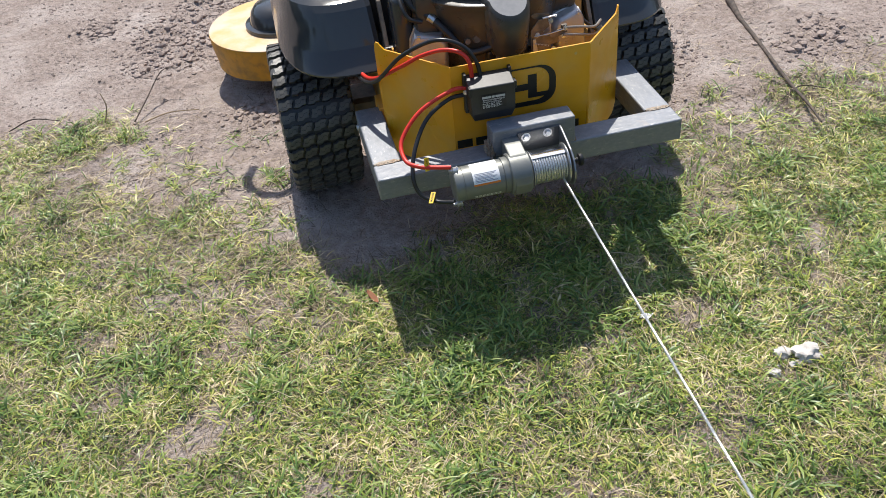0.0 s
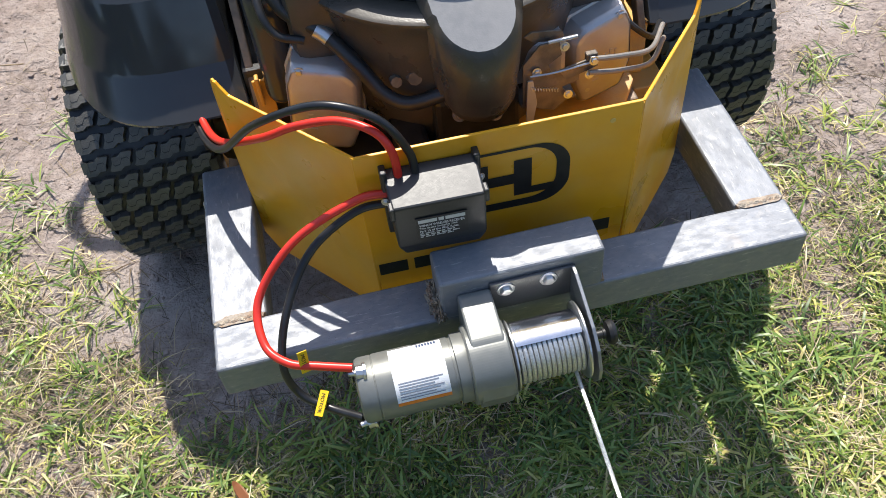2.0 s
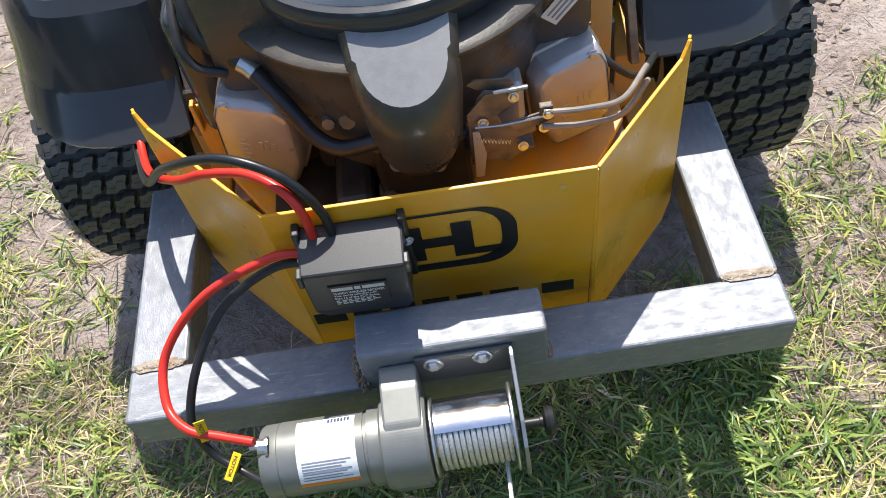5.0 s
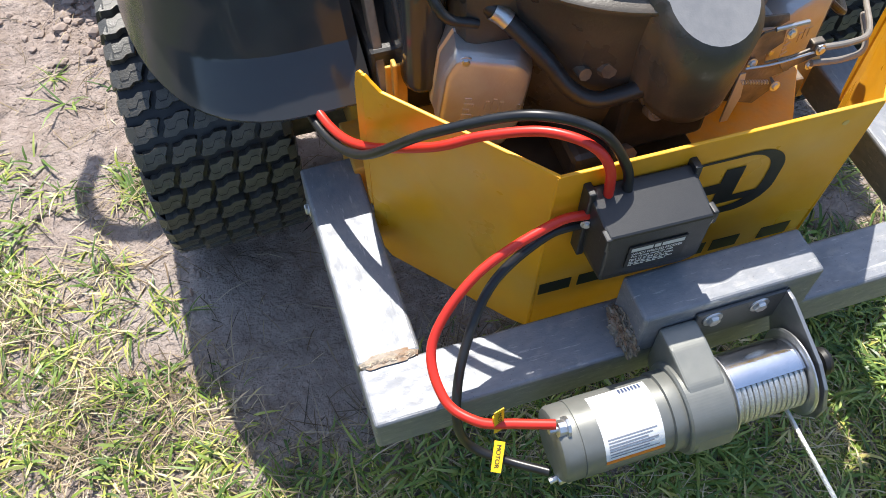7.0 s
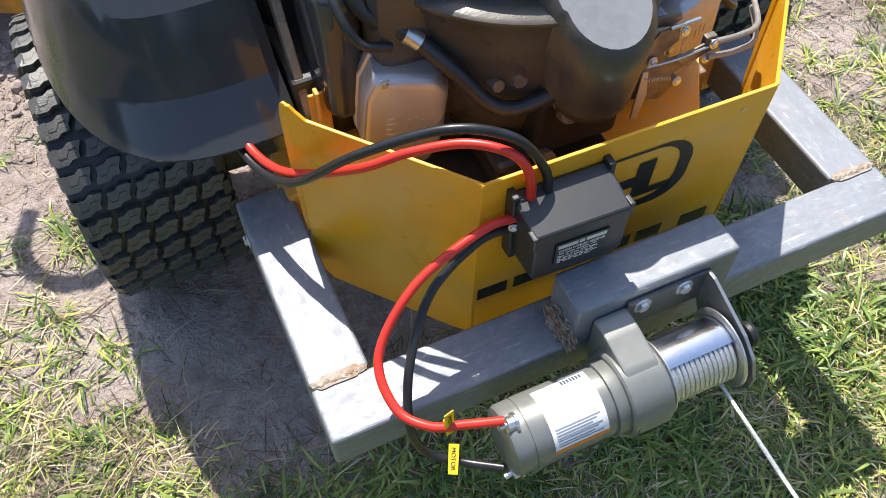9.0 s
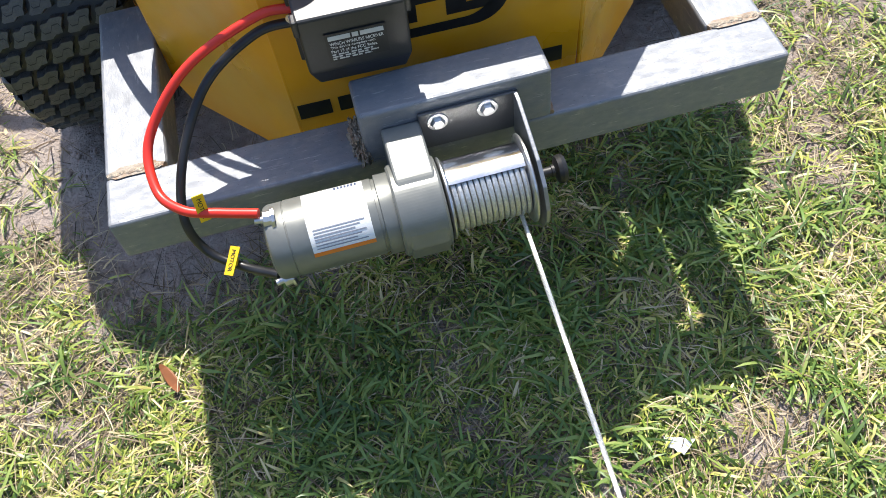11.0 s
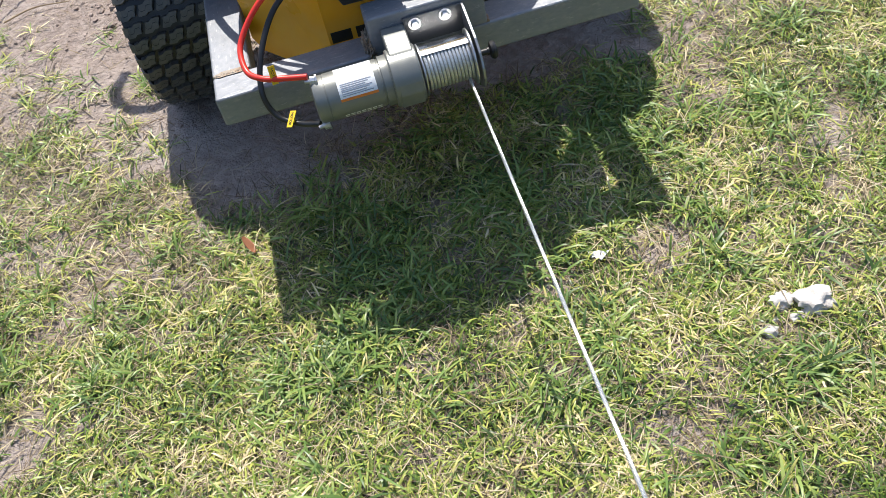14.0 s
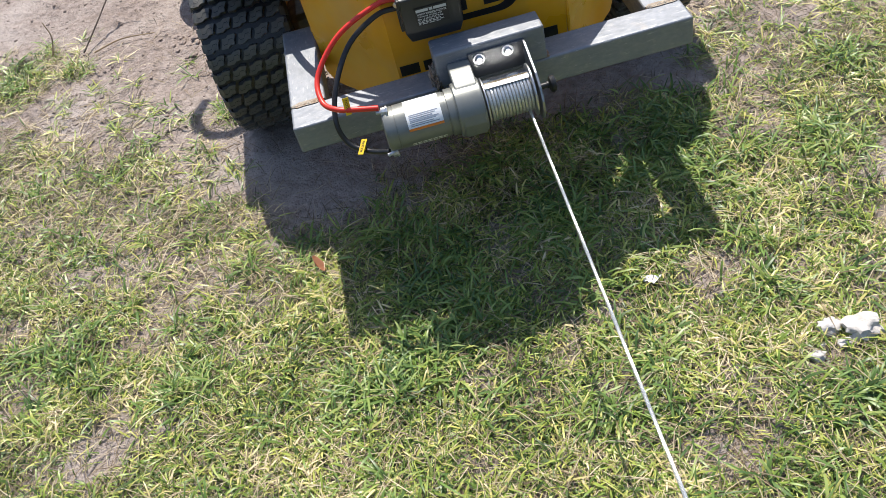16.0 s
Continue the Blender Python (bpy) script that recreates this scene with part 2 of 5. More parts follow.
def blade_material(name, stops, through_light=0.20, rough=0.46):
    m = bpy.data.materials.new(name)
    m.use_nodes = True
    nt = m.node_tree
    b = nt.nodes["Principled BSDF"]
    b.inputs["Roughness"].default_value = rough
    b.inputs["Specular IOR Level"].default_value = 0.5
    geo = nt.nodes.new("ShaderNodeNewGeometry")
    ramp = nt.nodes.new("ShaderNodeValToRGB")
    el = ramp.color_ramp.elements
    while len(el) < len(stops):
        el.new(0.5)
    for e, (pos, c) in zip(el, stops):
        e.position, e.color = pos, (*c, 1)
    patch = nt.nodes.new("ShaderNodeTexNoise")
    patch.inputs["Scale"].default_value, patch.inputs["Detail"].default_value = 5.0, 4
    nt.links.new(nt.nodes.new("ShaderNodeTexCoord").outputs["Object"], patch.inputs["Vector"])
    drift = nt.nodes.new("ShaderNodeMapRange")
    drift.inputs["From Min"].default_value, drift.inputs["From Max"].default_value = 0.3, 0.7
    drift.inputs["To Min"].default_value, drift.inputs["To Max"].default_value = -0.34, 0.24
    nt.links.new(patch.outputs["Fac"], drift.inputs["Value"])
    total = nt.nodes.new("ShaderNodeMath")
    total.use_clamp = True
    nt.links.new(geo.outputs["Random Per Island"], total.inputs[0])
    axes = nt.nodes.new("ShaderNodeSeparateXYZ")
    nt.links.new(patch.inputs["Vector"].links[0].from_socket, axes.inputs[0])
    lean = nt.nodes.new("ShaderNodeMapRange")
    lean.inputs["From Min"].default_value, lean.inputs["From Max"].default_value = -0.8, 0.8
    lean.inputs["To Min"].default_value, lean.inputs["To Max"].default_value = 0.02, 0.0
    nt.links.new(axes.outputs["X"], lean.inputs["Value"])
    both = nt.nodes.new("ShaderNodeMath")
    nt.links.new(drift.outputs[0], both.inputs[0])
    nt.links.new(lean.outputs[0], both.inputs[1])
    nt.links.new(both.outputs[0], total.inputs[1])
    nt.links.new(total.outputs[0], ramp.inputs[0])
    tr = nt.nodes.new("ShaderNodeBsdfTranslucent")
    mixer = nt.nodes.new("ShaderNodeMixShader")
    mixer.inputs[0].default_value = through_light
    nt.links.new(ramp.outputs[0], b.inputs["Base Color"])
    nt.links.new(ramp.outputs[0], tr.inputs["Color"])
    nt.links.new(b.outputs[0], mixer.inputs[1])
    nt.links.new(tr.outputs[0], mixer.inputs[2])
    nt.links.new(mixer.outputs[0], nt.nodes["Material Output"].inputs["Surface"])
    return m


M_GROUND = ground_material()
M_GRASS = blade_material("lawn_blades", [(0.0, (0.044, 0.080, 0.013)), (0.25, (0.136, 0.218, 0.031)), (0.52, (0.275, 0.350, 0.056)),
                                         (0.74, (0.44, 0.45, 0.098)), (0.90, (0.60, 0.51, 0.185)), (1.0, (0.74, 0.60, 0.35))], 0.13, 0.40)
M_GREEN = blade_material("fresh_blades", [(0.0, (0.065, 0.125, 0.030)), (0.5, (0.190, 0.30, 0.068)), (1.0, (0.40, 0.46, 0.13))], 0.28, 0.40)
M_WOODS = blade_material("woods_foliage", [(0.0, (0.035, 0.06, 0.02)), (0.6, (0.07, 0.10, 0.03)), (1.0, (0.13, 0.14, 0.06))], 0.25, 0.7)
M_RUNNER = blade_material("dead_runner_stems", [(0.0, (0.045, 0.036, 0.026)), (0.5, (0.17, 0.13, 0.085)), (1.0, (0.50, 0.41, 0.28))], 0.1, 0.75)
M_DRY = blade_material("dry_blades", [(0.0, (0.12, 0.08, 0.045)), (0.45, (0.33, 0.25, 0.145)), (1.0, (0.68, 0.57, 0.39))], 0.2, 0.6)


# ---------- mesh helpers ----------
def part(name, bm, mat, parent=None, label="", smooth=False, sharp=40):
    me = bpy.data.meshes.new(name)
    bmesh.ops.recalc_face_normals(bm, faces=bm.faces)
    bm.to_mesh(me)
    bm.free()
    for mm in (mat if isinstance(mat, (list, tuple)) else (mat,)):
        me.materials.append(mm)
    if smooth:
        me.shade_smooth()
        me.set_sharp_from_angle(angle=radians(sharp))
    ob = new(name, me)
    if parent:
        ob.parent = parent
    if label:
        ob["label"] = label
    return ob


def thing(name, label, category, group="", at=(0, 0, 0)):
    e = tagged(new(name), label, category, group)
    e.location = at
    e.empty_display_size = 0.05
    return e


def box(lo, hi, bevel=0.003, m=None, seg=2):
    bm = bmesh.new()
    bmesh.ops.create_cube(bm, size=1)
    lo, hi = Vector(lo), Vector(hi)
    for v in bm.verts:
        v.co = Vector([lo[i] + (v.co[i] + 0.5) * (hi[i] - lo[i]) for i in range(3)])
    if bevel:
        bmesh.ops.bevel(bm, geom=bm.edges[:], offset=bevel, segments=seg, profile=0.5, affect="EDGES")
    if m:
        bm.transform(m)
    return bm


def joined(*bms):
    out = bmesh.new()
    for b in bms:
        me = bpy.data.meshes.new("tmp")
        b.to_mesh(me)
        b.free()
        out.from_mesh(me)
        bpy.data.meshes.remove(me)
    return out


AXIS_X = Matrix.Rotation(radians(90), 4, "Y")


def lathe(profile, centre=(0, 0, 0), turn=None, seg=40, start=0.0, sweep=360.0):
    """Spins (radius, height) pairs about z, turns that, and moves it to centre."""
    bm = bmesh.new()
    full = sweep >= 360
    n = seg if full else seg + 1
    rings = []
    for r, h in profile:
        if r < 1e-6:
            rings.append([bm.verts.new((0, 0, h))])
        else:
            rings.append([bm.verts.new((r * math.cos(radians(start) + k * radians(sweep) / seg), r * math.sin(radians(start) + k * radians(sweep) / seg), h)) for k in range(n)])
    for a, b in zip(rings, rings[1:]):
        for k in range(seg):
            k2 = (k + 1) % n
            if len(a) == 1 and len(b) > 1:
                bm.faces.new((a[0], b[k], b[k2]))
            elif len(b) == 1 and len(a) > 1:
                bm.faces.new((a[k], b[0], a[k2]))
            elif len(a) > 1:
                bm.faces.new((a[k], a[k2], b[k2], b[k]))
    bm.transform(Matrix.Translation(centre) @ (turn or Matrix()))
    return bm


def prism(outline, thick, m=None, bevel=0.0):
    """A flat outline in xy, thickened along z from 0 to thick."""
    bm = bmesh.new()
    vs = [bm.verts.new((x, y, 0)) for x, y in outline]
    f = bm.faces.new(vs)
    got = bmesh.ops.extrude_face_region(bm, geom=[f])
    for v in got["geom"]:
        if isinstance(v, bmesh.types.BMVert):
            v.co.z += thick
    if bevel:
        bmesh.ops.bevel(bm, geom=bm.edges[:], offset=bevel, segments=2, profile=0.5, affect="EDGES")
    if m:
        bm.transform(m)
    return bm


def smooth_line(points, steps=8):
    """Catmull-Rom through the points."""
    p = [Vector(q) for q in points]
    p = [2 * p[0] - p[1]] + p + [2 * p[-1] - p[-2]]
    out = []
    for i in range(1, len(p) - 2):
        for s in range(steps):
            t = s / steps
            a, b, c, d = p[i - 1], p[i], p[i + 1], p[i + 2]
            out.append(0.5 * ((2 * b) + (c - a) * t + (2 * a - 5 * b + 4 * c - d) * t * t + (3 * b - a - 3 * c + d) * t ** 3))
    out.append(p[-2])
    return out


def tube(points, radius, seg=12, steps=8, ends=True):
    line = smooth_line(points, steps) if steps else [Vector(p) for p in points]
    radii = radius if isinstance(radius, (list, tuple)) else None
    bm = bmesh.new()
    side = None
    rings = []
    for i, p in enumerate(line):
        way = (line[min(i + 1, len(line) - 1)] - line[max(i - 1, 0)]).normalized()
        if side is None:
            side = way.orthogonal().normalized()
        side = (side - way * side.dot(way)).normalized()
        up = way.cross(side)
        if radii:
            f = i / (len(line) - 1) * (len(radii) - 1)
            k = min(int(f), len(radii) - 2)
            r = radii[k] + (radii[k + 1] - radii[k]) * (f - k)
        else:
            r = radius
        rings.append([bm.verts.new(p + r * (math.cos(a) * side + math.sin(a) * up)) for a in (2 * math.pi * k / seg for k in range(seg))])
    for a, b in zip(rings, rings[1:]):
        for k in range(seg):
            bm.faces.new((a[k], a[(k + 1) % seg], b[(k + 1) % seg], b[k]))
    if ends:
        bm.faces.new(rings[0])
        bm.faces.new(rings[-1])
    return bm


def frame_matrix(origin, x_axis, y_axis):
    """A frame with the given x, a y near the given one, and z across both."""
    x = Vector(x_axis).normalized()
    z = x.cross(Vector(y_axis)).normalized()
    y = z.cross(x)
    m = Matrix((x, y, z)).transposed().to_4x4()
    m.translation = origin
    return m


def hex_bolt(name, parent, at, normal, r=0.008, washer=True, mat=None):
    q = Vector(normal).to_track_quat("Z", "Y").to_matrix().to_4x4()
    head = lathe([(0, r * 0.75), (r * 0.8, r * 0.75), (r, r * 0.55), (r, 0)], seg=6)
    if washer:
        head = joined(head, lathe([(0, r * 0.2), (r * 1.45, r * 0.2), (r * 1.5, 0)], seg=20))
    head.transform(Matrix.Translation(at) @ q)
    return part(name, head, mat or M_ZINC, parent)


def outline_text(body, size):
    """Letters of the built-in font as a flat mesh in xy, and their width."""
    cu = bpy.data.curves.new("letters", "FONT")
    cu.body, cu.size, cu.extrude = body, size, 0.0003
    ob = bpy.data.objects.new("letters", cu)
    scene.collection.objects.link(ob)
    me = bpy.data.meshes.new_from_object(ob.evaluated_get(bpy.context.evaluated_depsgraph_get()))
    bpy.data.objects.remove(ob)
    bm = bmesh.new()
    bm.from_mesh(me)
    bpy.data.meshes.remove(me)
    return bm


# ---------- ground ----------
EDGE = [(-9, 2.6), (-2.5, 1.35), (-1.7, 0.88), (-1.2, 0.55), (-0.84, 0.18), (-0.62, 0.06), (-0.42, 0.12), (-0.14, 0.28), (0.10, 0.30), (0.57, 0.22), (0.85, 0.28), (1.05, 0.33), (1.5, 0.42), (3, 0.7), (9, 2)]
# bare spots: x, y, radius, what is left of the grass
BARE = [(-1.03, -0.33, 0.11, 0.1), (-1.24, -0.10, 0.10, 0.3), (0.35, -0.30, 0.085, 0.08), (-0.14, -0.80, 0.09, 0.15), (0.20, -0.74, 0.07, 0.15), (-0.98, 0.22, 0.10, 0.35), (-0.80, 0.10, 0.10, 0.35), (-0.92, -0.06, 0.07, 0.3), (-1.32, 0.10, 0.08, 0.3), (-1.38, -0.28, 0.07, 0.35), (-0.70, -0.16, 0.05, 0.4), (-0.48, -0.86, 0.06, 0.4), (0.70, -0.62, 0.06, 0.4),
        (0.45, -0.62, 0.07, 0.3), (-1.15, 0.45, 0.18, 0.4), (-0.05, -0.18, 0.04, 0.2), (0.62, 0.12, 0.08, 0.3), (-0.6, -0.95, 0.08, 0.3), (0.9, -0.35, 0.07, 0.4), (-0.25, -0.62, 0.05, 0.4), (0.05, -0.55, 0.05, 0.4)]
TUFTS = [(-1.45, 1.33, 0.15, 0.6), (-1.28, 1.33, 0.09, 0.5), (-1.62, 1.30, 0.13, 0.55), (-0.72, 0.78, 0.05, 0.30), (-0.80, 0.62, 0.05, 0.25), (0.62, 0.42, 0.06, 0.25), (0.80, 0.56, 0.06, 0.22), (1.30, 0.62, 0.16, 0.30),
         (0.70, 0.50, 0.04, 0.25), (0.30, 0.05, 0.09, 1.0), (0.42, 0.12, 0.08, 0.9), (-1.05, 0.62, 0.10, 0.35), (0.95, 0.78, 0.05, 0.2)]


def wobble(x, y, s):
    return noise.noise((x * s, y * s, 3.7))


def lawn_edge(x):
    for (xa, ya), (xb, yb) in zip(EDGE, EDGE[1:]):
        if x <= xb:
            break
    return ya + (yb - ya) * min(1, max(0, (x - xa) / (xb - xa)))


def turf(x, y):
    """How densely grass covers a spot, 0 to 1."""
    line = lawn_edge(x)
    if x < -2.2 or x > 2.0 or y < -1.2:
        return 0.8 if y < line else 0.0
    if y > line + 0.6 and y > 1.6:
        return 0.0
    line += 0.10 * wobble(x, y, 5) + 0.06 * wobble(x, y, 13)
    soft = 0.34 if x < -0.60 else 0.12
    g = min(1, max(0, (line - y) / soft * 0.5 + 0.5))
    g *= 0.84 + 0.55 * wobble(x, y, 4) + 0.85 * wobble(x + 7, y, 11) + 0.35 * wobble(x, y + 2, 24)
    for bx, by, br, left in BARE:
        d = math.hypot(x - bx, (y - by) * 1.25) / br + 0.5 * wobble(x, y, 16)
        g *= min(1, max(left, (d - 0.6) / 0.7))
    if x < -0.55 and y > -0.1:
        g *= 0.78
    for tx, ty, r, k in TUFTS:
        d = math.hypot(x - tx, y - ty) / r + 0.5 * wobble(x, y, 12)
        g = max(g, k * min(1, max(0, 1.3 - d)))
    return min(1, max(0, g))


CHURNED = [(-1.02, 2.30, 0.26), (-1.10, 2.05, 0.20), (-1.22, 1.92, 0.10), (-0.90, 2.52, 0.20), (-1.45, 2.45, 0.10), (-0.84, 1.95, 0.10), (1.45, 0.98, 0.12), (1.62, 1.05, 0.12), (0.75, 0.95, 0.12), (0.95, 1.2, 0.14), (-0.75, 1.28, 0.12)]


def churned(x, y):
    return max(math.exp(-(math.hypot(x - cx, (y - cy) * 0.8) / r) ** 2) for cx, cy, r in CHURNED)


def relief(x, y):
    if abs(x) > 3 or abs(y) > 4:
        return 0.0
    rough = 0.016 * churned(x, y) * (wobble(x, y, 19) + 0.7 * wobble(x + 2, y, 41)) if y > 0.8 else 0.0
    lumps = max(0.0, wobble(x, y, 34)) * (0.5 + wobble(x + 5, y, 6))
    return 0.006 * wobble(x, y, 3) + 0.006 * wobble(x, y, 11) + 0.024 * max(0.0, lumps) - 0.004 * max(0.0, wobble(x, y + 4, 60)) - 0.007 + rough


def build_ground():
    xs = [-600, -150, -40, -15, -8, -5, -3.5] + list(np.arange(-2.2, 2.0, 0.0125)) + [3.2, 5, 8, 15, 40, 150, 600]
    ys = [-600, -150, -40, -15, -8, -4, -2.5] + list(np.arange(-1.1, 3.3, 0.0125)) + [4.5, 6, 9, 15, 40, 150, 600]
    verts = [(x, y, relief(x, y)) for y in ys for x in xs]
    w = len(xs)
    faces = [(j * w + i, j * w + i + 1, (j + 1) * w + i + 1, (j + 1) * w + i) for j in range(len(ys) - 1) for i in range(w - 1)]
    me = bpy.data.meshes.new("ground")
    me.from_pydata(verts, [], faces)
    me.materials.append(M_GROUND)
    at = me.attributes.new("turf", "FLOAT", "POINT")
    at.data.foreach_set("value", [turf(x, y) for x, y, _ in verts])
    me.shade_smooth()
    return tagged(new("ground", me), "pale sandy soil worn through a patchy lawn", "ground", kind="structure")


build_ground()


def blades(name, spots, length, width, lie, mat, label, category, seed):
    """One mesh of many curved blades that stand on the spots (x, y)."""
    rng = np.random.default_rng(seed)
    n = len(spots)
    spots = np.asarray(spots, float)
    z0 = np.array([relief(x, y) for x, y in spots]) - 0.002
    root = np.c_[spots, z0]
    az = rng.uniform(0, 2 * np.pi, n)
    out = np.c_[np.cos(az), np.sin(az), np.zeros(n)]
    ln = rng.uniform(*length, n) * rng.uniform(0.7, 1.0, n)
    wd = rng.uniform(*width, n)
    rise = rng.uniform(*lie, n)
    twist = rng.uniform(-0.9, 0.9, n)
    across = np.c_[-np.sin(az), np.cos(az), twist * 0.6]
    bend = rng.uniform(-0.7, 0.7, n)
    side = np.c_[-np.sin(az), np.cos(az), np.zeros(n)]

    def along(f):
        flat = ln * f * np.sqrt(np.maximum(0.05, 1 - rise ** 2))
        up = ln * rise * (f - 0.62 * f * f) * 1.35
        return root + out * flat[:, None] + side * (bend * ln * f * f * 0.35)[:, None] + np.c_[np.zeros(n), np.zeros(n), up]

    a, b, c, d = along(0.0), along(0.38), along(0.74), along(1.0)
    h = across * (wd * 0.5)[:, None]
    v = np.stack([a - h * 0.8, a + h * 0.8, b - h, b + h, c - h * 0.75, c + h * 0.75, d], 1).reshape(-1, 3)
    base = (np.arange(n) * 7)[:, None]
    quads = np.concatenate([base + [0, 1, 3, 2], base + [2, 3, 5, 4]], 1).reshape(-1)
    tris = (base + [4, 5, 6]).reshape(-1)
    me = bpy.data.meshes.new(name)
    me.vertices.add(len(v))
    me.vertices.foreach_set("co", v.astype(np.float32).ravel())
    loops = np.concatenate([quads, tris]).astype(np.int32)
    me.loops.add(len(loops))
    me.loops.foreach_set("vertex_index", loops)
    me.polygons.add(3 * n)
    me.polygons.foreach_set("loop_start", np.concatenate([np.arange(2 * n) * 4, 8 * n + np.arange(n) * 3]).astype(np.int32))
    me.update(calc_edges=True)
    me.validate()
    me.materials.append(mat)
    me.shade_smooth()
    return tagged(new(name, me), label, category, kind="stuff")


def scatter(count, seed, want, lo=(-1.95, -1.15), hi=(1.75, 1.55)):
    rng = random.Random(seed)
    got = []
    while len(got) < count:
        x, y = rng.uniform(lo[0], hi[0]), rng.uniform(lo[1], hi[1])
        if rng.random() < want(x, y):
            got.append((x, y))
    return got


def clump(x, y):
    return turf(x, y) * (0.55 + 0.75 * max(0, wobble(x + 3, y, 22)) + 0.3 * wobble(x, y + 9, 45))


def fringe(x, y):
    g = turf(x, y)
    return 0.55 * g + ((0.30 if x < -0.5 else 0.22 if x > 0.45 else 0.5) * max(0.0, 1 - abs(g - 0.15) / 0.3) if g > 0.005 else 0.02)


def beyond(x, y):
    """Dead runners lie thickest just past the lawn's edge."""
    if abs(x) < 0.62 and y > 0.25:
        return 0.012
    d = y - lawn_edge(x)
    return math.exp(-((d - 0.12) / 0.28) ** 2) * (0.45 + 0.9 * max(0.0, wobble(x, y, 8))) + 0.03


blades("lawn_grass", scatter(165000, 11, clump), (0.016, 0.054), (0.0014, 0.0034), (0.25, 0.98), M_GRASS, "short mown green lawn grass, patchy and trampled", "grass", 21)
blades("broad_grass", scatter(36000, 14, clump), (0.028, 0.078), (0.0026, 0.0054), (0.12, 0.85), M_GRASS, "broader green and straw lawn blades, trampled flat", "grass", 24)
blades("tall_grass", scatter(17000, 12, lambda x, y: turf(x, y) * max(0, wobble(x, y - 4, 7)) * 1.6), (0.05, 0.11), (0.003, 0.006), (0.3, 0.85), M_GREEN, "longer fresh green grass tufts in the lawn", "grass", 22)
blades("dry_grass", scatter(56000, 13, fringe), (0.030, 0.12), (0.0010, 0.0022), (0.05, 0.55), M_DRY, "dead straw-coloured clippings lying on the soil", "grass", 23)
blades("dead_runners", scatter(4200, 15, beyond), (0.02, 0.12), (0.0010, 0.0024), (0.04, 0.35), M_RUNNER, "dead brown grass runners on the sandy soil", "grass", 25)


def outer(x, y):
    return 0.0 if -1.9 < x < 1.7 and -1.1 < y < 1.5 else (1.0 if y < lawn_edge(x) + 0.15 * wobble(x, y, 2) else 0.0)


blades("outer_lawn", scatter(60000, 16, outer, (-5.5, -5.0), (5.5, 2.4)), (0.05, 0.11), (0.006, 0.012), (0.1, 0.7), M_GRASS, "lawn grass further off round the worn patch", "grass", 26)


WEEDS = [(-0.72, 0.76), (-0.9, 0.92), (-0.89, 0.78), (-0.94, 0.76), (-0.84, 1.06), (-0.74, 1.08), (-0.82, 0.82), (-0.7, 0.71), (-0.96, 0.73), (-0.71, 0.79)]


def tuft_spots(seed):
    """Roots of grass tufts: a few known clumps, and many strewn over the lawn."""
    rng = random.Random(seed)
    centres = [(0.40, 0.05, 26), (0.44, 0.10, 26), (0.36, 0.12, 22), (0.30, 0.02, 20), (0.48, -0.02, 22), (-0.86, -0.05, 20), (0.62, -0.42, 20), (-0.55, 0.02, 16), (0.55, 0.02, 20)]
    centres += [(x, y, 7) for x, y in WEEDS]
    centres += [(x, y, rng.randint(8, 20)) for x, y in scatter(130, seed, lambda x, y: turf(x, y) ** 2)]
    return [(x + rng.gauss(0, 0.012), y + rng.gauss(0, 0.012)) for x, y, n in centres for _ in range(n)]


def sand_tufts(seed, plants, each):
    """Roots of small star-shaped plants that grow singly on the sand along the lawn's edge."""
    rng = random.Random(seed)

    def want(x, y):
        if abs(x) < 0.66 and y > 0.15:
            return 0.0
        d = y - lawn_edge(x)
        return max(0.0, 1 - turf(x, y) * 1.5) * math.exp(-((d - 0.15) / (0.42 if x < 0 else 0.2)) ** 2)

    spots = []
    for x, y in scatter(plants, seed, want):
        spread = rng.uniform(0.004, 0.014)
        spots += [(x + rng.gauss(0, spread), y + rng.gauss(0, spread)) for _ in range(rng.randint(*each))]
    return spots


blades("sand_tufts", sand_tufts(61, 330, (8, 20)), (0.025, 0.085), (0.0020, 0.0046), (0.08, 0.6), M_GRASS, "small scattered grass plants on the sand", "grass", 28)
blades("withered_tufts", sand_tufts(62, 130, (8, 18)), (0.03, 0.11), (0.0014, 0.0032), (0.05, 0.5), M_DRY, "withered straw-coloured grass plants on the sand", "grass", 29)
blades("grass_tufts", tuft_spots(51), (0.05, 0.115), (0.0030, 0.0062), (0.35, 0.85), M_GREEN, "fresh green tufts standing out of the mown lawn", "grass", 27)


# ---------- riding mower ----------
mower = thing("riding_mower", "yellow and dark grey zero-turn riding mower on bare soil", "mower")


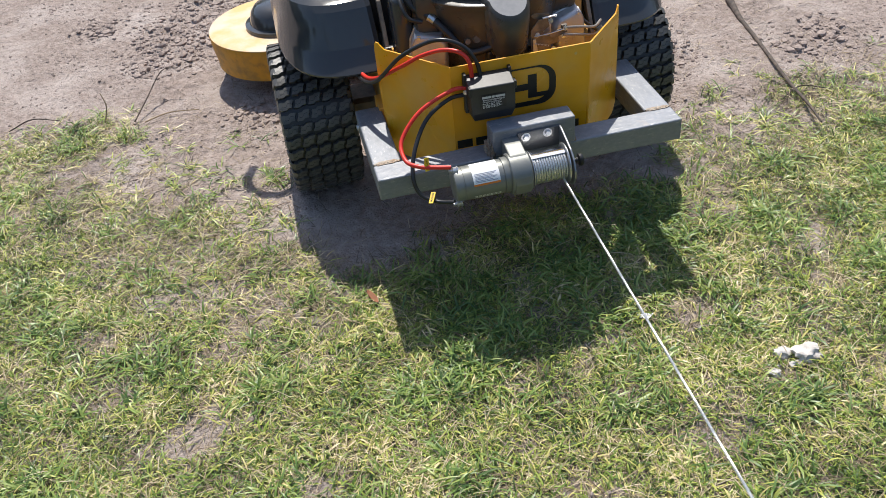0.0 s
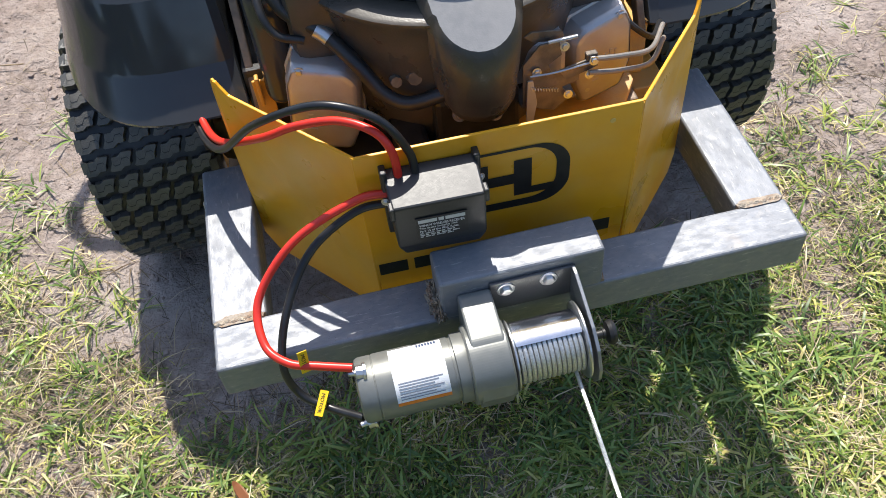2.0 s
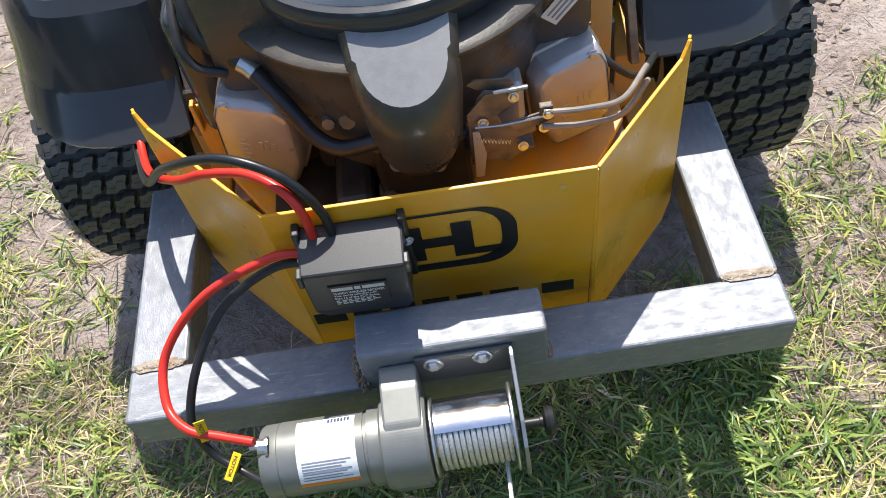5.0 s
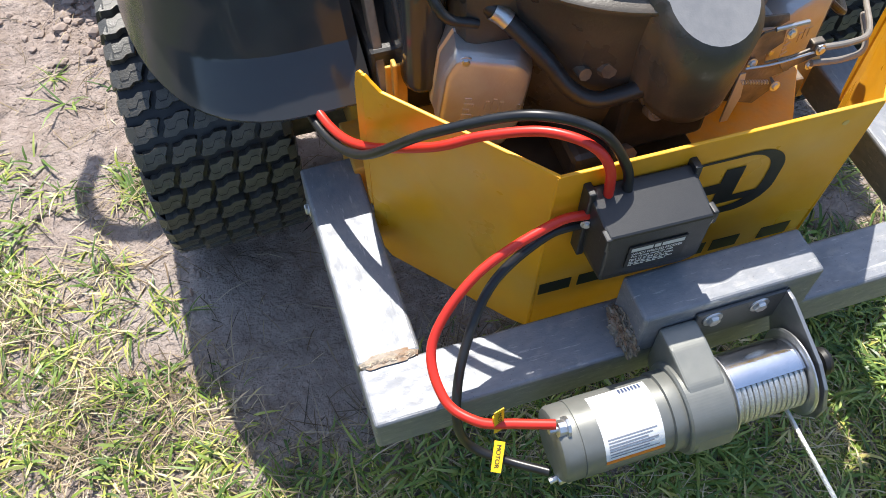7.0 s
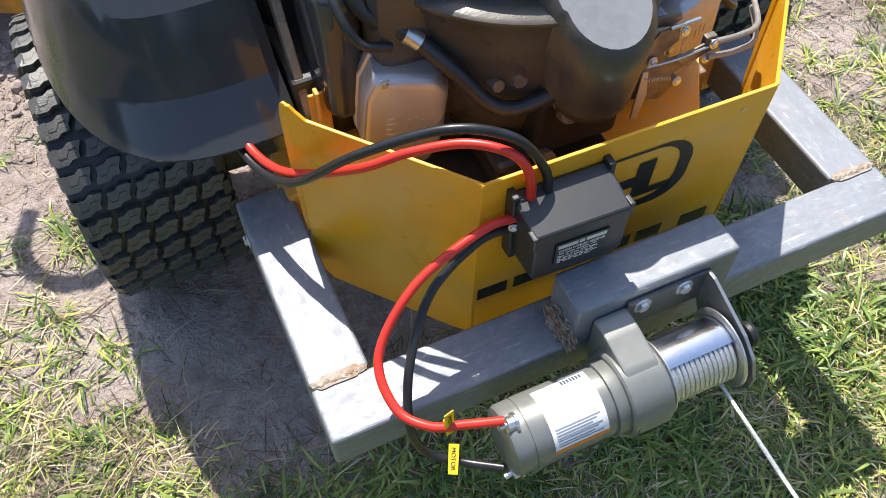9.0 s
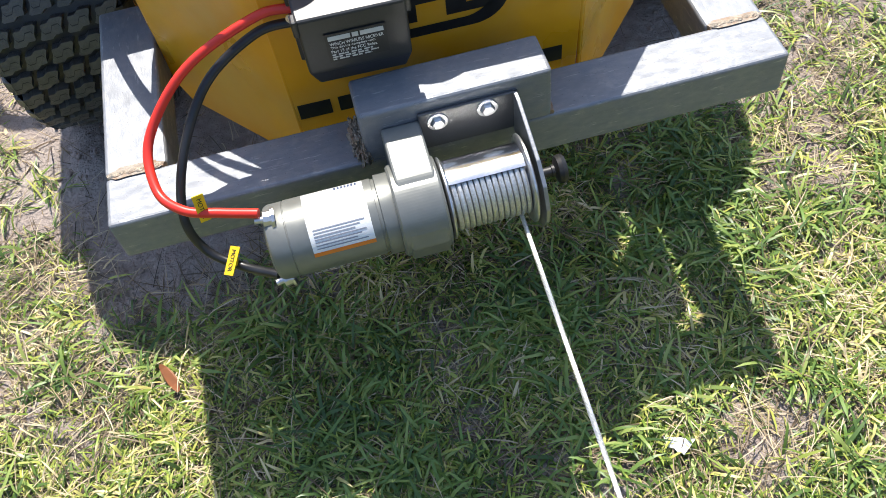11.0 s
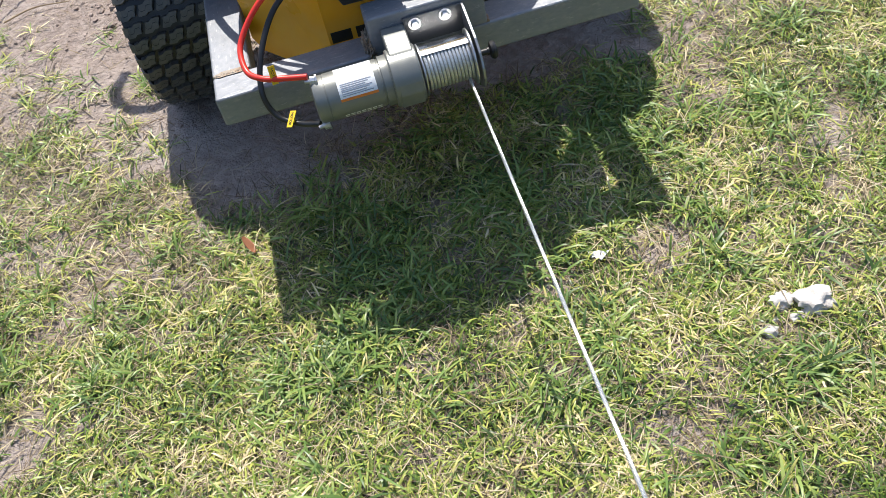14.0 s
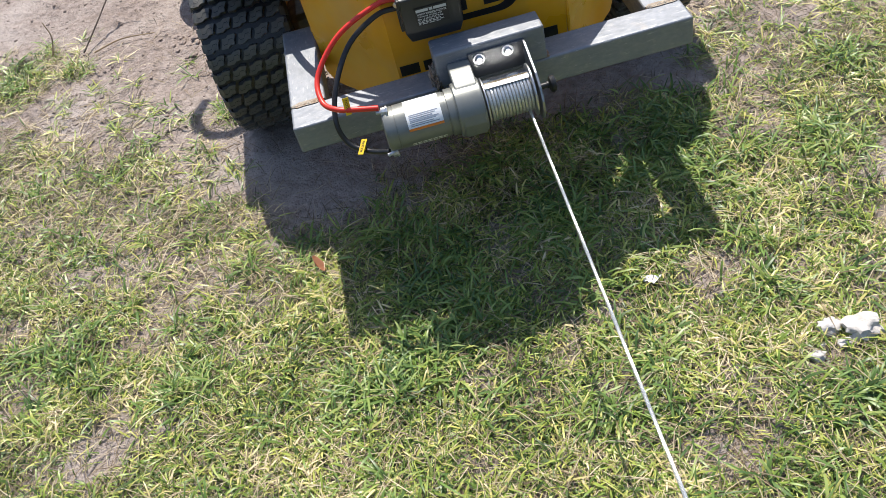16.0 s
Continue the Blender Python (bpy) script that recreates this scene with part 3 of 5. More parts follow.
def build_tyre_meshes(r=0.254, w=0.236):
    """A turf tyre lying along x, at the origin: casing, then the tread's wavy blocks."""
    half = w / 2
    casing = lathe([(r * 0.47, -half * 0.80), (r * 0.60, -half * 0.97), (r * 0.80, -half), (r * 0.92, -half * 0.95), (r * 0.925, -half * 0.84), (r * 0.938, 0),
                    (r * 0.925, half * 0.84), (r * 0.92, half * 0.95), (r * 0.80, half), (r * 0.60, half * 0.97), (r * 0.47, half * 0.80)], turn=AXIS_X, seg=72)
    rim = lathe([(0.0, -half * 0.35), (r * 0.30, -half * 0.35), (r * 0.42, -half * 0.70), (r * 0.48, -half * 0.82), (r * 0.48, half * 0.82), (r * 0.42, half * 0.70), (r * 0.3, half * 0.35), (0, half * 0.35)], turn=AXIS_X, seg=40)
    tread = bmesh.new()
    rows, around = 5, 38
    pitch = w * 0.93 / rows
    half_block = [(-0.54, -0.38), (-0.48, -0.45), (-0.10, -0.46), (0.08, -0.29), (0.33, -0.28), (0.37, -0.20), (0.38, 0.0)]
    wave = half_block + [(-u, -v) for u, v in half_block]
    sipe = [(-0.36, -0.05), (-0.30, -0.15), (-0.07, -0.13), (0.07, 0.13), (0.30, 0.15), (0.36, 0.05)]
    for j in range(rows):
        xc = (j - (rows - 1) / 2) * pitch
        drop = 0.013 * (abs(xc) / half) ** 3
        for k in range(around):
            a0 = 2 * math.pi * (k - 0.06 * j) / around
            low, high = [], []
            for u, v in wave:
                x = xc + u * pitch
                a = a0 - v * 0.90 * 2 * math.pi / around
                for ring, rr, s in ((low, r * 0.930 - drop, 1.0), (high, r - drop, 0.93)):
                    aa = a0 + (a - a0) * s
                    ring.append(tread.verts.new((xc + (x - xc) * s, rr * math.cos(aa), rr * math.sin(aa))))
            tread.faces.new(high)
            # Sipe cuts drawn as raised black strips, their shade put into colour.
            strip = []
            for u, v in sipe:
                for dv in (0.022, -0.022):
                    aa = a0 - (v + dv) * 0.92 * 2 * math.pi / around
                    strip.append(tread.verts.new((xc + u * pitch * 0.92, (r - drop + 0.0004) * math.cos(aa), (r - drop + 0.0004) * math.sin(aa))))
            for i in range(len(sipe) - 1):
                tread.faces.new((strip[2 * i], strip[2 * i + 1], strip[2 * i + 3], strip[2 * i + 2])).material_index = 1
            for i in range(len(low)):
                i2 = (i + 1) % len(low)
                tread.faces.new((low[i], low[i2], high[i2], high[i]))
    # shoulder lugs that run down the sidewall
    for s in (-1, 1):
        for k in range(around):
            a0 = 2 * math.pi * k / around
            pts = []
            for rr, x in ((r * 0.985, half * 0.86), (r * 0.955, half * 0.97), (r * 0.86, half * 1.01), (r * 0.85, half * 0.97), (r * 0.94, half * 0.93)):
                pts.append([(s * x, rr * math.cos(a0 + e), rr * math.sin(a0 + e)) for e in (-0.045, 0.045)])
            vs = [[tread.verts.new(p) for p in pair] for pair in pts]
            for a, b in zip(vs, vs[1:] + vs[:1]):
                tread.faces.new((a[0], a[1], b[1], b[0]))
            tread.faces.new([p[0] for p in vs])
            tread.faces.new([p[1] for p in reversed(vs)])
    return casing, tread, rim


def build_wheel(x, y):
    casing, tread, rim = build_tyre_meshes()
    spot = Matrix.Translation((x, y, 0.250))
    for b in (casing, tread, rim):
        b.transform(spot)
    # Casing blacker than the tread blocks: groove shade put into its colour.
    tyre = part("rear_wheel", casing, M_HOSE_SHADE, mower, "dusty rubber turf tyre, casing blackened for shade in its grooves", smooth=True)
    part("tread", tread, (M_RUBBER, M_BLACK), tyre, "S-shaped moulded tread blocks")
    part("rim", rim, M_YELLOW_DUST, tyre, "painted steel rim", smooth=True)


build_wheel(-0.536, 0.735)
build_wheel(0.536, 0.735)


def fender_rings(side):
    """Outlines of a moulded fender, from its rim up."""
    curve = [(0.40 + 0.208 * math.sin(radians(90 * k / 14)) ** 0.8, 0.70 - 0.334 * max(0.0, math.cos(radians(90 * k / 14))) ** 0.8) for k in range(15)]
    plan = [(0.322, 1.15), (0.318, 0.40), (0.321, 0.376), (0.335, 0.368)] + curve + [(0.606, 0.9), (0.60, 1.15)]
    cx, cy = 0.46, 0.80
    # height, width of the outer half, of the inner half, depth
    levels = [(0.545, 1.0, 1.0, 1.0), (0.551, 1.006, 1.006, 1.006), (0.600, 0.955, 0.975, 0.897), (0.607, 0.945, 0.970, 0.884), (0.66, 0.875, 0.95, 0.835), (0.705, 0.81, 0.93, 0.790), (0.722, 0.78, 0.91, 0.755), (0.733, 0.72, 0.86, 0.68), (0.738, 0.6, 0.74, 0.5)]
    rings = []
    for z, ko, ki, ky in levels:
        lift = [(0.03 * max(0.0, min(1.0, (y - 0.45) / 0.5)) if z < 0.56 else 0.0) for _, y in plan]
        rings.append([(side * (cx + (x - cx) * (ko if x > cx else ki)), cy + (y - cy) * (ky if y < 0.8 else 0.5 + 0.5 * ky), z + l) for (x, y), l in zip(plan, lift)])
    return rings


def build_fender(side):
    bm = bmesh.new()
    rings = [[bm.verts.new(p) for p in ring] for ring in fender_rings(side)]
    n = len(rings[0])
    for a, b in zip(rings, rings[1:]):
        for k in range(n):
            bm.faces.new((a[k], a[(k + 1) % n], b[(k + 1) % n], b[k]))
    bm.faces.new(rings[-1])
    # the rim turns in and the hollow goes up
    inner = [bm.verts.new((v.co.x + (side * 0.46 - v.co.x) * 0.06, v.co.y + (0.8 - v.co.y) * 0.05, v.co.z)) for v in rings[0]]
    roof = [bm.verts.new((v.co.x + (side * 0.46 - v.co.x) * 0.2, 0.8 + (v.co.y - 0.8) * 0.72, 0.69)) for v in inner]
    for a, b in ((rings[0], inner), (inner, roof)):
        for k in range(n):
            bm.faces.new((a[k], a[(k + 1) % n], b[(k + 1) % n], b[k]))
    bm.faces.new(roof)
    f = part("fender", bm, M_FENDER, mower, "glossy dark grey moulded plastic fender", smooth=True, sharp=16)
    strip = [(0.366, 0.542), (0.400, 0.602), (0.468, 0.712), (0.520, 0.745)]
    m = Matrix.Translation((side * 0.306 - 0.006, 0, 0)) @ Matrix(((0, 0, 1, 0), (1, 0, 0, 0), (0, 1, 0, 0), (0, 0, 0, 1)))
    part("seam_strip", prism(strip + [(y + 0.022, z - 0.012) for y, z in reversed(strip)], 0.012, m, 0.002), M_DIRTY, f, "dusty grey edging")


build_fender(-1)
build_fender(1)

# chassis
part("engine_deck", prism([(-0.170, 0.165), (0.170, 0.160), (0.283, 0.33), (0.283, 0.95), (-0.283, 0.95), (-0.283, 0.34)], 0.012, Matrix.Translation((0, 0, 0.470)), 0.002), M_YELLOW_DUST, mower, "dusty yellow steel engine plate")
for s in (-1, 1):
    a, b = sorted((s * 0.285, s * 0.330))
    part("side_rail", box((a, 0.40, 0.30), (b, 1.25, 0.53), 0.003), M_YELLOW_DUST, mower, "yellow steel frame rail")
    a, b = sorted((s * 0.240, s * 0.272))
    if s > 0:
        part("upright", box((a, 0.372, 0.482), (b, 0.384, 0.660), 0.002), M_YELLOW_DUST, mower)
    a, b = sorted((s * 0.236, s * 0.283))
    # Black panel fills what is only a shaded gap beside the engine.
    part("shade_gap_panel", box((a if s > 0 else -0.318, 0.392, 0.484), (b, 1.0, 0.600), 0.006), M_HOSE_SHADE, mower, "black panel put in for the shaded gap beside the engine")
part("upright", joined(box((-0.306, 0.366, 0.482), (-0.279, 0.371, 0.598), 0.0015), box((-0.300, 0.352, 0.560), (-0.294, 0.366, 0.612), 0.002)), M_YELLOW_DUST, mower, "chipped yellow frame upright")
part("air_duct", box((-0.287, 0.335, 0.560), (-0.232, 0.46, 0.765), 0.024, seg=5), M_FENDER, mower, "rounded black plastic duct", smooth=True)
part("cross_member", box((-0.283, 0.30, 0.34), (0.283, 0.42, 0.466), 0.004), M_DIRTY, mower)
part("axle_housing", box((-0.44, 0.64, 0.19), (0.44, 0.80, 0.31), 0.03), M_DIRTY, mower)
# Front face brought forward so its shadow darkens the gap beside the engine.
part("body_panel", box((-0.318, 0.50, 0.50), (0.318, 1.25, 0.79), 0.03), M_FENDER, mower)

# Added out of view so its arc of shadow falls beside the left wheel.
part("shadow_arc_tube", tube([(-0.745, 1.42, 0.92), (-0.775, 1.32, 0.92), (-0.745, 1.23, 0.91), (-0.66, 1.20, 0.90), (-0.56, 1.21, 0.84), (-0.50, 1.22, 0.72)], 0.018, 12), M_FENDER, mower, "unseen black tube added to cast an arc of shadow by the wheel", smooth=True)

for s in (-1, 1):
    a, b = sorted((s * 0.25, s * 0.30))
    part("front_rail", box((a, 1.20, 0.24), (b, 2.10, 0.31), 0.004), M_YELLOW_DUST, mower, "yellow frame rail above the deck")

# cutting deck
deck = lathe([(0.262, 0.2085), (0.280, 0.2080), (0.2845, 0.2055), (0.286, 0.200), (0.281, 0.150), (0.270, 0.078), (0.272, 0.072), (0.264, 0.072), (0.272, 0.19)], (-0.60, 1.66, 0), seg=96)
deck = part("cutting_deck", deck, M_DECK, mower, "scuffed orange-yellow steel cutting deck", smooth=True, sharp=30)
part("deck_top", lathe([(0, 0.213), (0.20, 0.2125), (0.270, 0.2105), (0.2835, 0.2085), (0.2835, 0.206)], (-0.60, 1.66, 0), seg=96), M_DECK_TOP, deck, "sun-worn top plate coated with pale sand", smooth=True, sharp=30)
part("deck_middle", box((-0.58, 1.38, 0.075), (0.9, 1.94, 0.202), 0.02), M_DECK, mower)
part("spindle_cover", lathe([(0, 0.310), (0.06, 0.308), (0.098, 0.298), (0.116, 0.275), (0.128, 0.232), (0.148, 0.228), (0.150, 0.213)], (-0.58, 1.63, 0), seg=48), M_FENDER, mower, "black domed plastic spindle cover", smooth=True)


# engine guard of bent plate
def build_guard():
    t = 0.005
    panel = [(-0.188, 0.646), (0.197, 0.648), (0.190, 0.300), (-0.184, 0.300)]

    def upright_plate(points, origin, along):
        # outline in (along, up), thickened away from the engine
        m = frame_matrix(origin, along, (0, 0.03, 1))
        return prism(points, t, m, 0.0012)

    lean = Vector((0, -0.045, 1)).normalized()
    mid = frame_matrix((0, 0.128, 0.335), (1, -0.02, 0), lean)
    body = joined(prism([(x, (z - 0.335)) for x, z in panel], t, mid, 0.0012))
    root = part("engine_guard", body, M_YELLOW, mower, "bent yellow steel plate guarding the engine")
    for s, bx in ((-1, -0.187), (1, 0.1955)):
        def rear(z):
            return 0.128 - 0.02 * bx - 0.045 * (z - 0.335) - (0.005 if s < 0 else 0.0)

        tip = Vector((-0.350, 0.298, 0)) if s < 0 else Vector((0.343, 0.276, 0))
        high = 0.666 if s < 0 else 0.657
        base = Vector((bx, rear(0.50), 0))
        way = tip - base
        length = way.length
        out = [(0, 0.646), (length * 0.90, high - 0.015), (length * 0.955, high - 0.005), (length * 0.98, high + 0.001), (length * 1.0, high), (length * 1.0, 0.350), (length * 0.90, 0.322), (length * 0.12, 0.298), (0, 0.300)]
        wing = prism(out, t, frame_matrix(base, way, (0, 0, 1)), 0.0012)
        for v in wing.verts:
            f = 1 - min(1.0, max(0.0, (v.co - base).dot(way.normalized()) / length))
            v.co.y += f * (rear(v.co.z) - rear(0.50))
        part("guard_wing", wing, M_YELLOW, root)
        crease = [(bx, rear(z) + s * -0.0025, z) for z in (0.302, 0.47, 0.6435)]
        part("guard_crease", tube(crease, 0.0027, 10, 3), M_YELLOW, root, smooth=True)
        edge = base + way + Vector((0, 0.004, 0))
        lip = [(-0.003, high), (0.003, high), (0.008, high - 0.006), (0.012, high - 0.026), (0.013, 0.520), (0.008, 0.440), (0, 0.420)]
        part("guard_lip", prism(lip, 0.004, frame_matrix((edge.x, edge.y, 0), (s * 0.42, 0.9, 0), (0, 0, 1)), 0.001), M_YELLOW, root)
    return root, mid


guard, GUARD_M = build_guard()


def on_guard(bm, z=0.0065):
    """From the panel's own (x, height above z = 0.335) onto its outer face."""
    bm.transform(GUARD_M @ Matrix.Translation((0, 0, z)))
    return bm


def build_emblem():
    # a ring cut open, with a block letter shape in it: drawn as plain shapes
    bm = bmesh.new()

    def slab(x0, y0, x1, y1):
        b = bmesh.new()
        vs = [b.verts.new(p) for p in ((x0, y0, 0), (x1, y0, 0), (x1, y1, 0), (x0, y1, 0))]
        b.faces.new(vs)
        return b

    def rounded(w, h, r, n=10):
        pts = []
        for cx, cy, a0 in ((w - r, h - r, 0), (-w + r, h - r, 90), (-w + r, -h + r, 180), (w - r, -h + r, 270)):
            pts += [(cx + r * math.cos(radians(a0 + 90 * k / n)), cy + r * math.sin(radians(a0 + 90 * k / n))) for k in range(n + 1)]
        return pts

    cx, cy = 0.005, 0.213
    outer, inner = rounded(0.097, 0.060, 0.046), rounded(0.081, 0.050, 0.039)
    vo = [bm.verts.new((cx + x, cy + y, 0)) for x, y in outer]
    vi = [bm.verts.new((cx + x - 0.003, cy + y + 0.005, 0)) for x, y in inner]
    for k in range(len(vo)):
        k2 = (k + 1) % len(vo)
        bm.faces.new((vo[k], vo[k2], vi[k2], vi[k]))
    bars = [slab(cx + 0.018, cy - 0.036, cx + 0.043, cy + 0.036), slab(cx - 0.043, cy - 0.036, cx - 0.018, cy + 0.036), slab(cx - 0.018, cy - 0.010, cx + 0.018, cy + 0.010),
            slab(cx + 0.043, cy - 0.036, cx + 0.076, cy - 0.022)]
    return joined(bm, *bars)


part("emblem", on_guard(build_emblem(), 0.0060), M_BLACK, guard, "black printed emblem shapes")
# a broad printed word, kept as plain bars
word = []
for x, w in ((-0.182, 0.050), (-0.129, 0.046), (-0.079, 0.042), (-0.034, 0.044), (0.013, 0.042), (0.058, 0.046), (0.128, 0.050)):
    word.append(box((x, 0.055, 0), (x + w - 0.007, 0.081, 0.0006), 0))
for bar_bm in word:
    part("printed_bar", on_guard(bar_bm, 0.0052), M_BLACK, guard, "black printed bar")
part("bolt_hole", on_guard(lathe([(0, 0.0006), (0.004, 0.0006), (0.0042, 0)], (0.157, 0.288, 0), seg=14), 0.0052), M_EDGE, guard)

# ---------- engine ----------
engine = thing("engine", "dusty black twin-cylinder mower engine on its plate", "engine")
shroud = part("blower_housing", lathe([(0.10, 0.485), (0.160, 0.50), (0.188, 0.60), (0.203, 0.70), (0.212, 0.742), (0.2185, 0.750), (0.2185, 0.754), (0.214, 0.757), (0.176, 0.760)], (0.0, 0.415, 0), seg=64), M_SHROUD, engine, "dusty dark plastic blower housing", smooth=True)
part("housing_lip", lathe([(0.170, 0.758), (0.178, 0.762), (0.186, 0.782), (0.187, 0.796), (0.182, 0.805), (0.165, 0.807)], (0.0, 0.415, 0), seg=64), M_FENDER, engine, "black moulded rim", smooth=True)
part("housing_lid", lathe([(0, 0.830), (0.09, 0.828), (0.145, 0.821), (0.168, 0.814), (0.172, 0.806), (0.165, 0.804)], (0.0, 0.415, 0), seg=64), M_LID, engine, "grey plastic lid, coloured pale for the sun on it", smooth=True)
for sx in (-1, 1):
    a, b = sorted((sx * 0.10, sx * 0.232))
    part("cooling_shroud", box((a, 0.300, 0.655), (b, 0.62, 0.835), 0.02), M_SHROUD, engine, "dusty dark plastic cylinder shroud", smooth=True)


def build_snout():
    """The rounded intake that juts out from the housing: its outlines from the bottom up."""
    bm = bmesh.new()
    rings = []
    for z, w, front, back in ((0.606, 0.036, 0.180, 0.25), (0.610, 0.048, 0.168, 0.25), (0.630, 0.057, 0.158, 0.25), (0.69, 0.064, 0.150, 0.25), (0.724, 0.067, 0.146, 0.25), (0.735, 0.058, 0.155, 0.25)):
        pts = [(-w, back), (-w * 0.97, back - 0.02), (-w * 0.93, back - 0.042)]
        for k in range(17):
            a = math.pi * k / 16
            pts.append((-w * 0.86 * math.cos(a), front + w * 0.85 - w * 0.85 * math.sin(a)))
        pts += [(w * 0.93, back - 0.042), (w * 0.97, back - 0.02), (w, back)]
        slope = 0.58 if z > 0.71 else 0.0
        rings.append([bm.verts.new((x + 0.002, y, z + max(0, y - 0.151) * slope)) for x, y in pts])
    n = len(rings[0])
    for a, b in zip(rings, rings[1:]):
        for k in range(n):
            bm.faces.new((a[k], a[(k + 1) % n], b[(k + 1) % n], b[k]))
    bm.faces.new(rings[0])
    return bm, rings


snout, snout_rings = build_snout()
top = bmesh.new()
top_vs = [top.verts.new(v.co + Vector((0, 0, 0.0))) for v in snout_rings[-1]]
top.faces.new(top_vs)
bmesh.ops.inset_region(top, faces=top.faces[:], thickness=0.0045, depth=0.0)
for f in top.faces:
    f.material_index = 0 if len(f.verts) > 4 else 1
intake = part("intake_snout", snout, M_SHROUD, engine, "rounded dark plastic intake snout", smooth=True, sharp=60)
part("snout_top", top, (M_CAP, M_FENDER), intake, "plastic top face, coloured pale for the sun glare on it")
part("snout_bracket", box((-0.060, 0.215, 0.52), (0.062, 0.29, 0.618), 0.008), M_HOSE_SHADE, engine)
for x, y, z, tilt in ((-0.030, 0.196, 0.606, -12), (0.020, 0.192, 0.598, 10)):
    stub = Matrix.Translation((x, y, z)) @ Matrix.Rotation(radians(tilt), 4, "Z") @ Matrix.Rotation(radians(58), 4, "X")
    part("bolt_boss", lathe([(0, 0.0), (0.0095, 0.0), (0.0105, -0.003), (0.0105, -0.05), (0.015, -0.07)], (0, 0, 0), stub, 18), M_DIRTY, engine, "dirty cast bolt boss", smooth=True)
    hex_bolt("bracket_bolt", engine, (x, y, z), stub.to_3x3() @ Vector((0, 0, 1)), 0.0065, True, M_DIRTY)
# Added black sheet and blocks stand for the dark opening under the engine.
part("dark_opening_fill", joined(box((-0.215, 0.172, 0.4835), (0.060, 0.335, 0.492), 0.003), box((-0.12, 0.20, 0.492), (-0.07, 0.32, 0.545), 0.01), box((-0.05, 0.235, 0.492), (-0.01, 0.32, 0.565), 0.008)), M_HOSE_SHADE, engine, "black sheet and blocks added for the dark opening under the engine")
part("drain_fitting", joined(box((-0.065, 0.205, 0.492), (-0.035, 0.24, 0.530), 0.004), lathe([(0, 0.012), (0.009, 0.012), (0.009, -0.01)], (-0.05, 0.205, 0.535), Matrix.Rotation(radians(60), 4, "X"), 6)), M_DIRTY, engine, "dusty drain fitting")


def build_cylinder(side):
    """A cast valve cover on its finned head, turned out to one side."""
    turn = Matrix.Translation((side * (0.203 if side < 0 else 0.198), 0.304 if side < 0 else 0.292, 0.602 if side < 0 else 0.600)) @ Matrix.Rotation(radians(-side * -14), 4, "Z") @ Matrix.Rotation(radians(3), 4, "X") @ Matrix.Rotation(radians(side * -8), 4, "Y") @ Matrix.Scale(1.06 if side < 0 else 1.0, 4)
    outline = [(-0.042, 0.062), (0.030, 0.058), (0.048, 0.040), (0.052, -0.045), (0.040, -0.092), (-0.030, -0.094), (-0.050, -0.048), (-0.052, 0.030)]
    outline = [(side * -x, y) for x, y in outline]
    if side > 0:
        outline.reverse()
    bm = bmesh.new()
    rings = []
    for depth, k in ((0.042, 1.05), (0.016, 1.05), (0.014, 1.0), (-0.014, 0.97), (-0.022, 0.90)):
        rings.append([bm.verts.new((x * k, depth, y * k)) for x, y in outline])
    n = len(outline)
    for a, b in zip(rings, rings[1:]):
        for i in range(n):
            bm.faces.new((a[i], a[(i + 1) % n], b[(i + 1) % n], b[i]))
    bm.faces.new(rings[-1])
    bmesh.ops.bevel(bm, geom=[e for e in bm.edges if all(v in rings[-1] or v in rings[-2] for v in e.verts)], offset=0.007, segments=3, profile=0.5, affect="EDGES")
    bm.transform(turn)
    cover = part("valve_cover", bm, M_ALU, engine, "dusty cast aluminium valve cover", smooth=True, sharp=35)
    fins = joined(*[box((-0.060, 0.05, -0.075 + 0.02 * k), (0.060, 0.17, -0.070 + 0.02 * k), 0.001, turn) for k in range(8)], box((-0.045, 0.05, -0.075), (0.045, 0.2, 0.07), 0.004, turn))
    part("cylinder_fins", fins, M_DIRTY, engine)
    face = turn.to_3x3() @ Vector((0, -1, 0))
    for x, z in ((-0.030, 0.052), (0.040, -0.012), (-0.034, -0.060), (0.03, -0.06)):
        hex_bolt("cover_bolt", cover, turn @ Vector((side * -x, -0.018, z)), face, 0.0055, True)
    # cast pad with unread raised marks
    marks = [box((-0.022, -0.0228, -0.052 + 0.009 * k), (-0.010 - 0.004 * (k % 2), -0.0212, -0.046 + 0.009 * k), 0.0006, turn) for k in range(6)] + [box((0.002 + 0.008 * k, -0.0228, -0.020), (0.007 + 0.008 * k, -0.0212, -0.004 + 0.004 * (k % 2)), 0.0006, turn) for k in range(3)]
    part("cast_mark", joined(*marks), M_ALU, cover)
    ear = turn @ Vector((side * 0.030, 0.022, 0.082))
    eye = lathe([(0.005, 0.003), (0.011, 0.003), (0.011, -0.003), (0.005, -0.003), (0.005, 0.003)], ear, Vector(face).to_track_quat("Z", "Y").to_matrix().to_4x4(), 18)
    part("lifting_eye", joined(eye, box((-0.006, -0.002, -0.03), (0.006, 0.002, -0.008), 0.001, Matrix.Translation(ear) @ turn.to_3x3().to_4x4())), M_ALU, cover)


build_cylinder(-1)
build_cylinder(1)

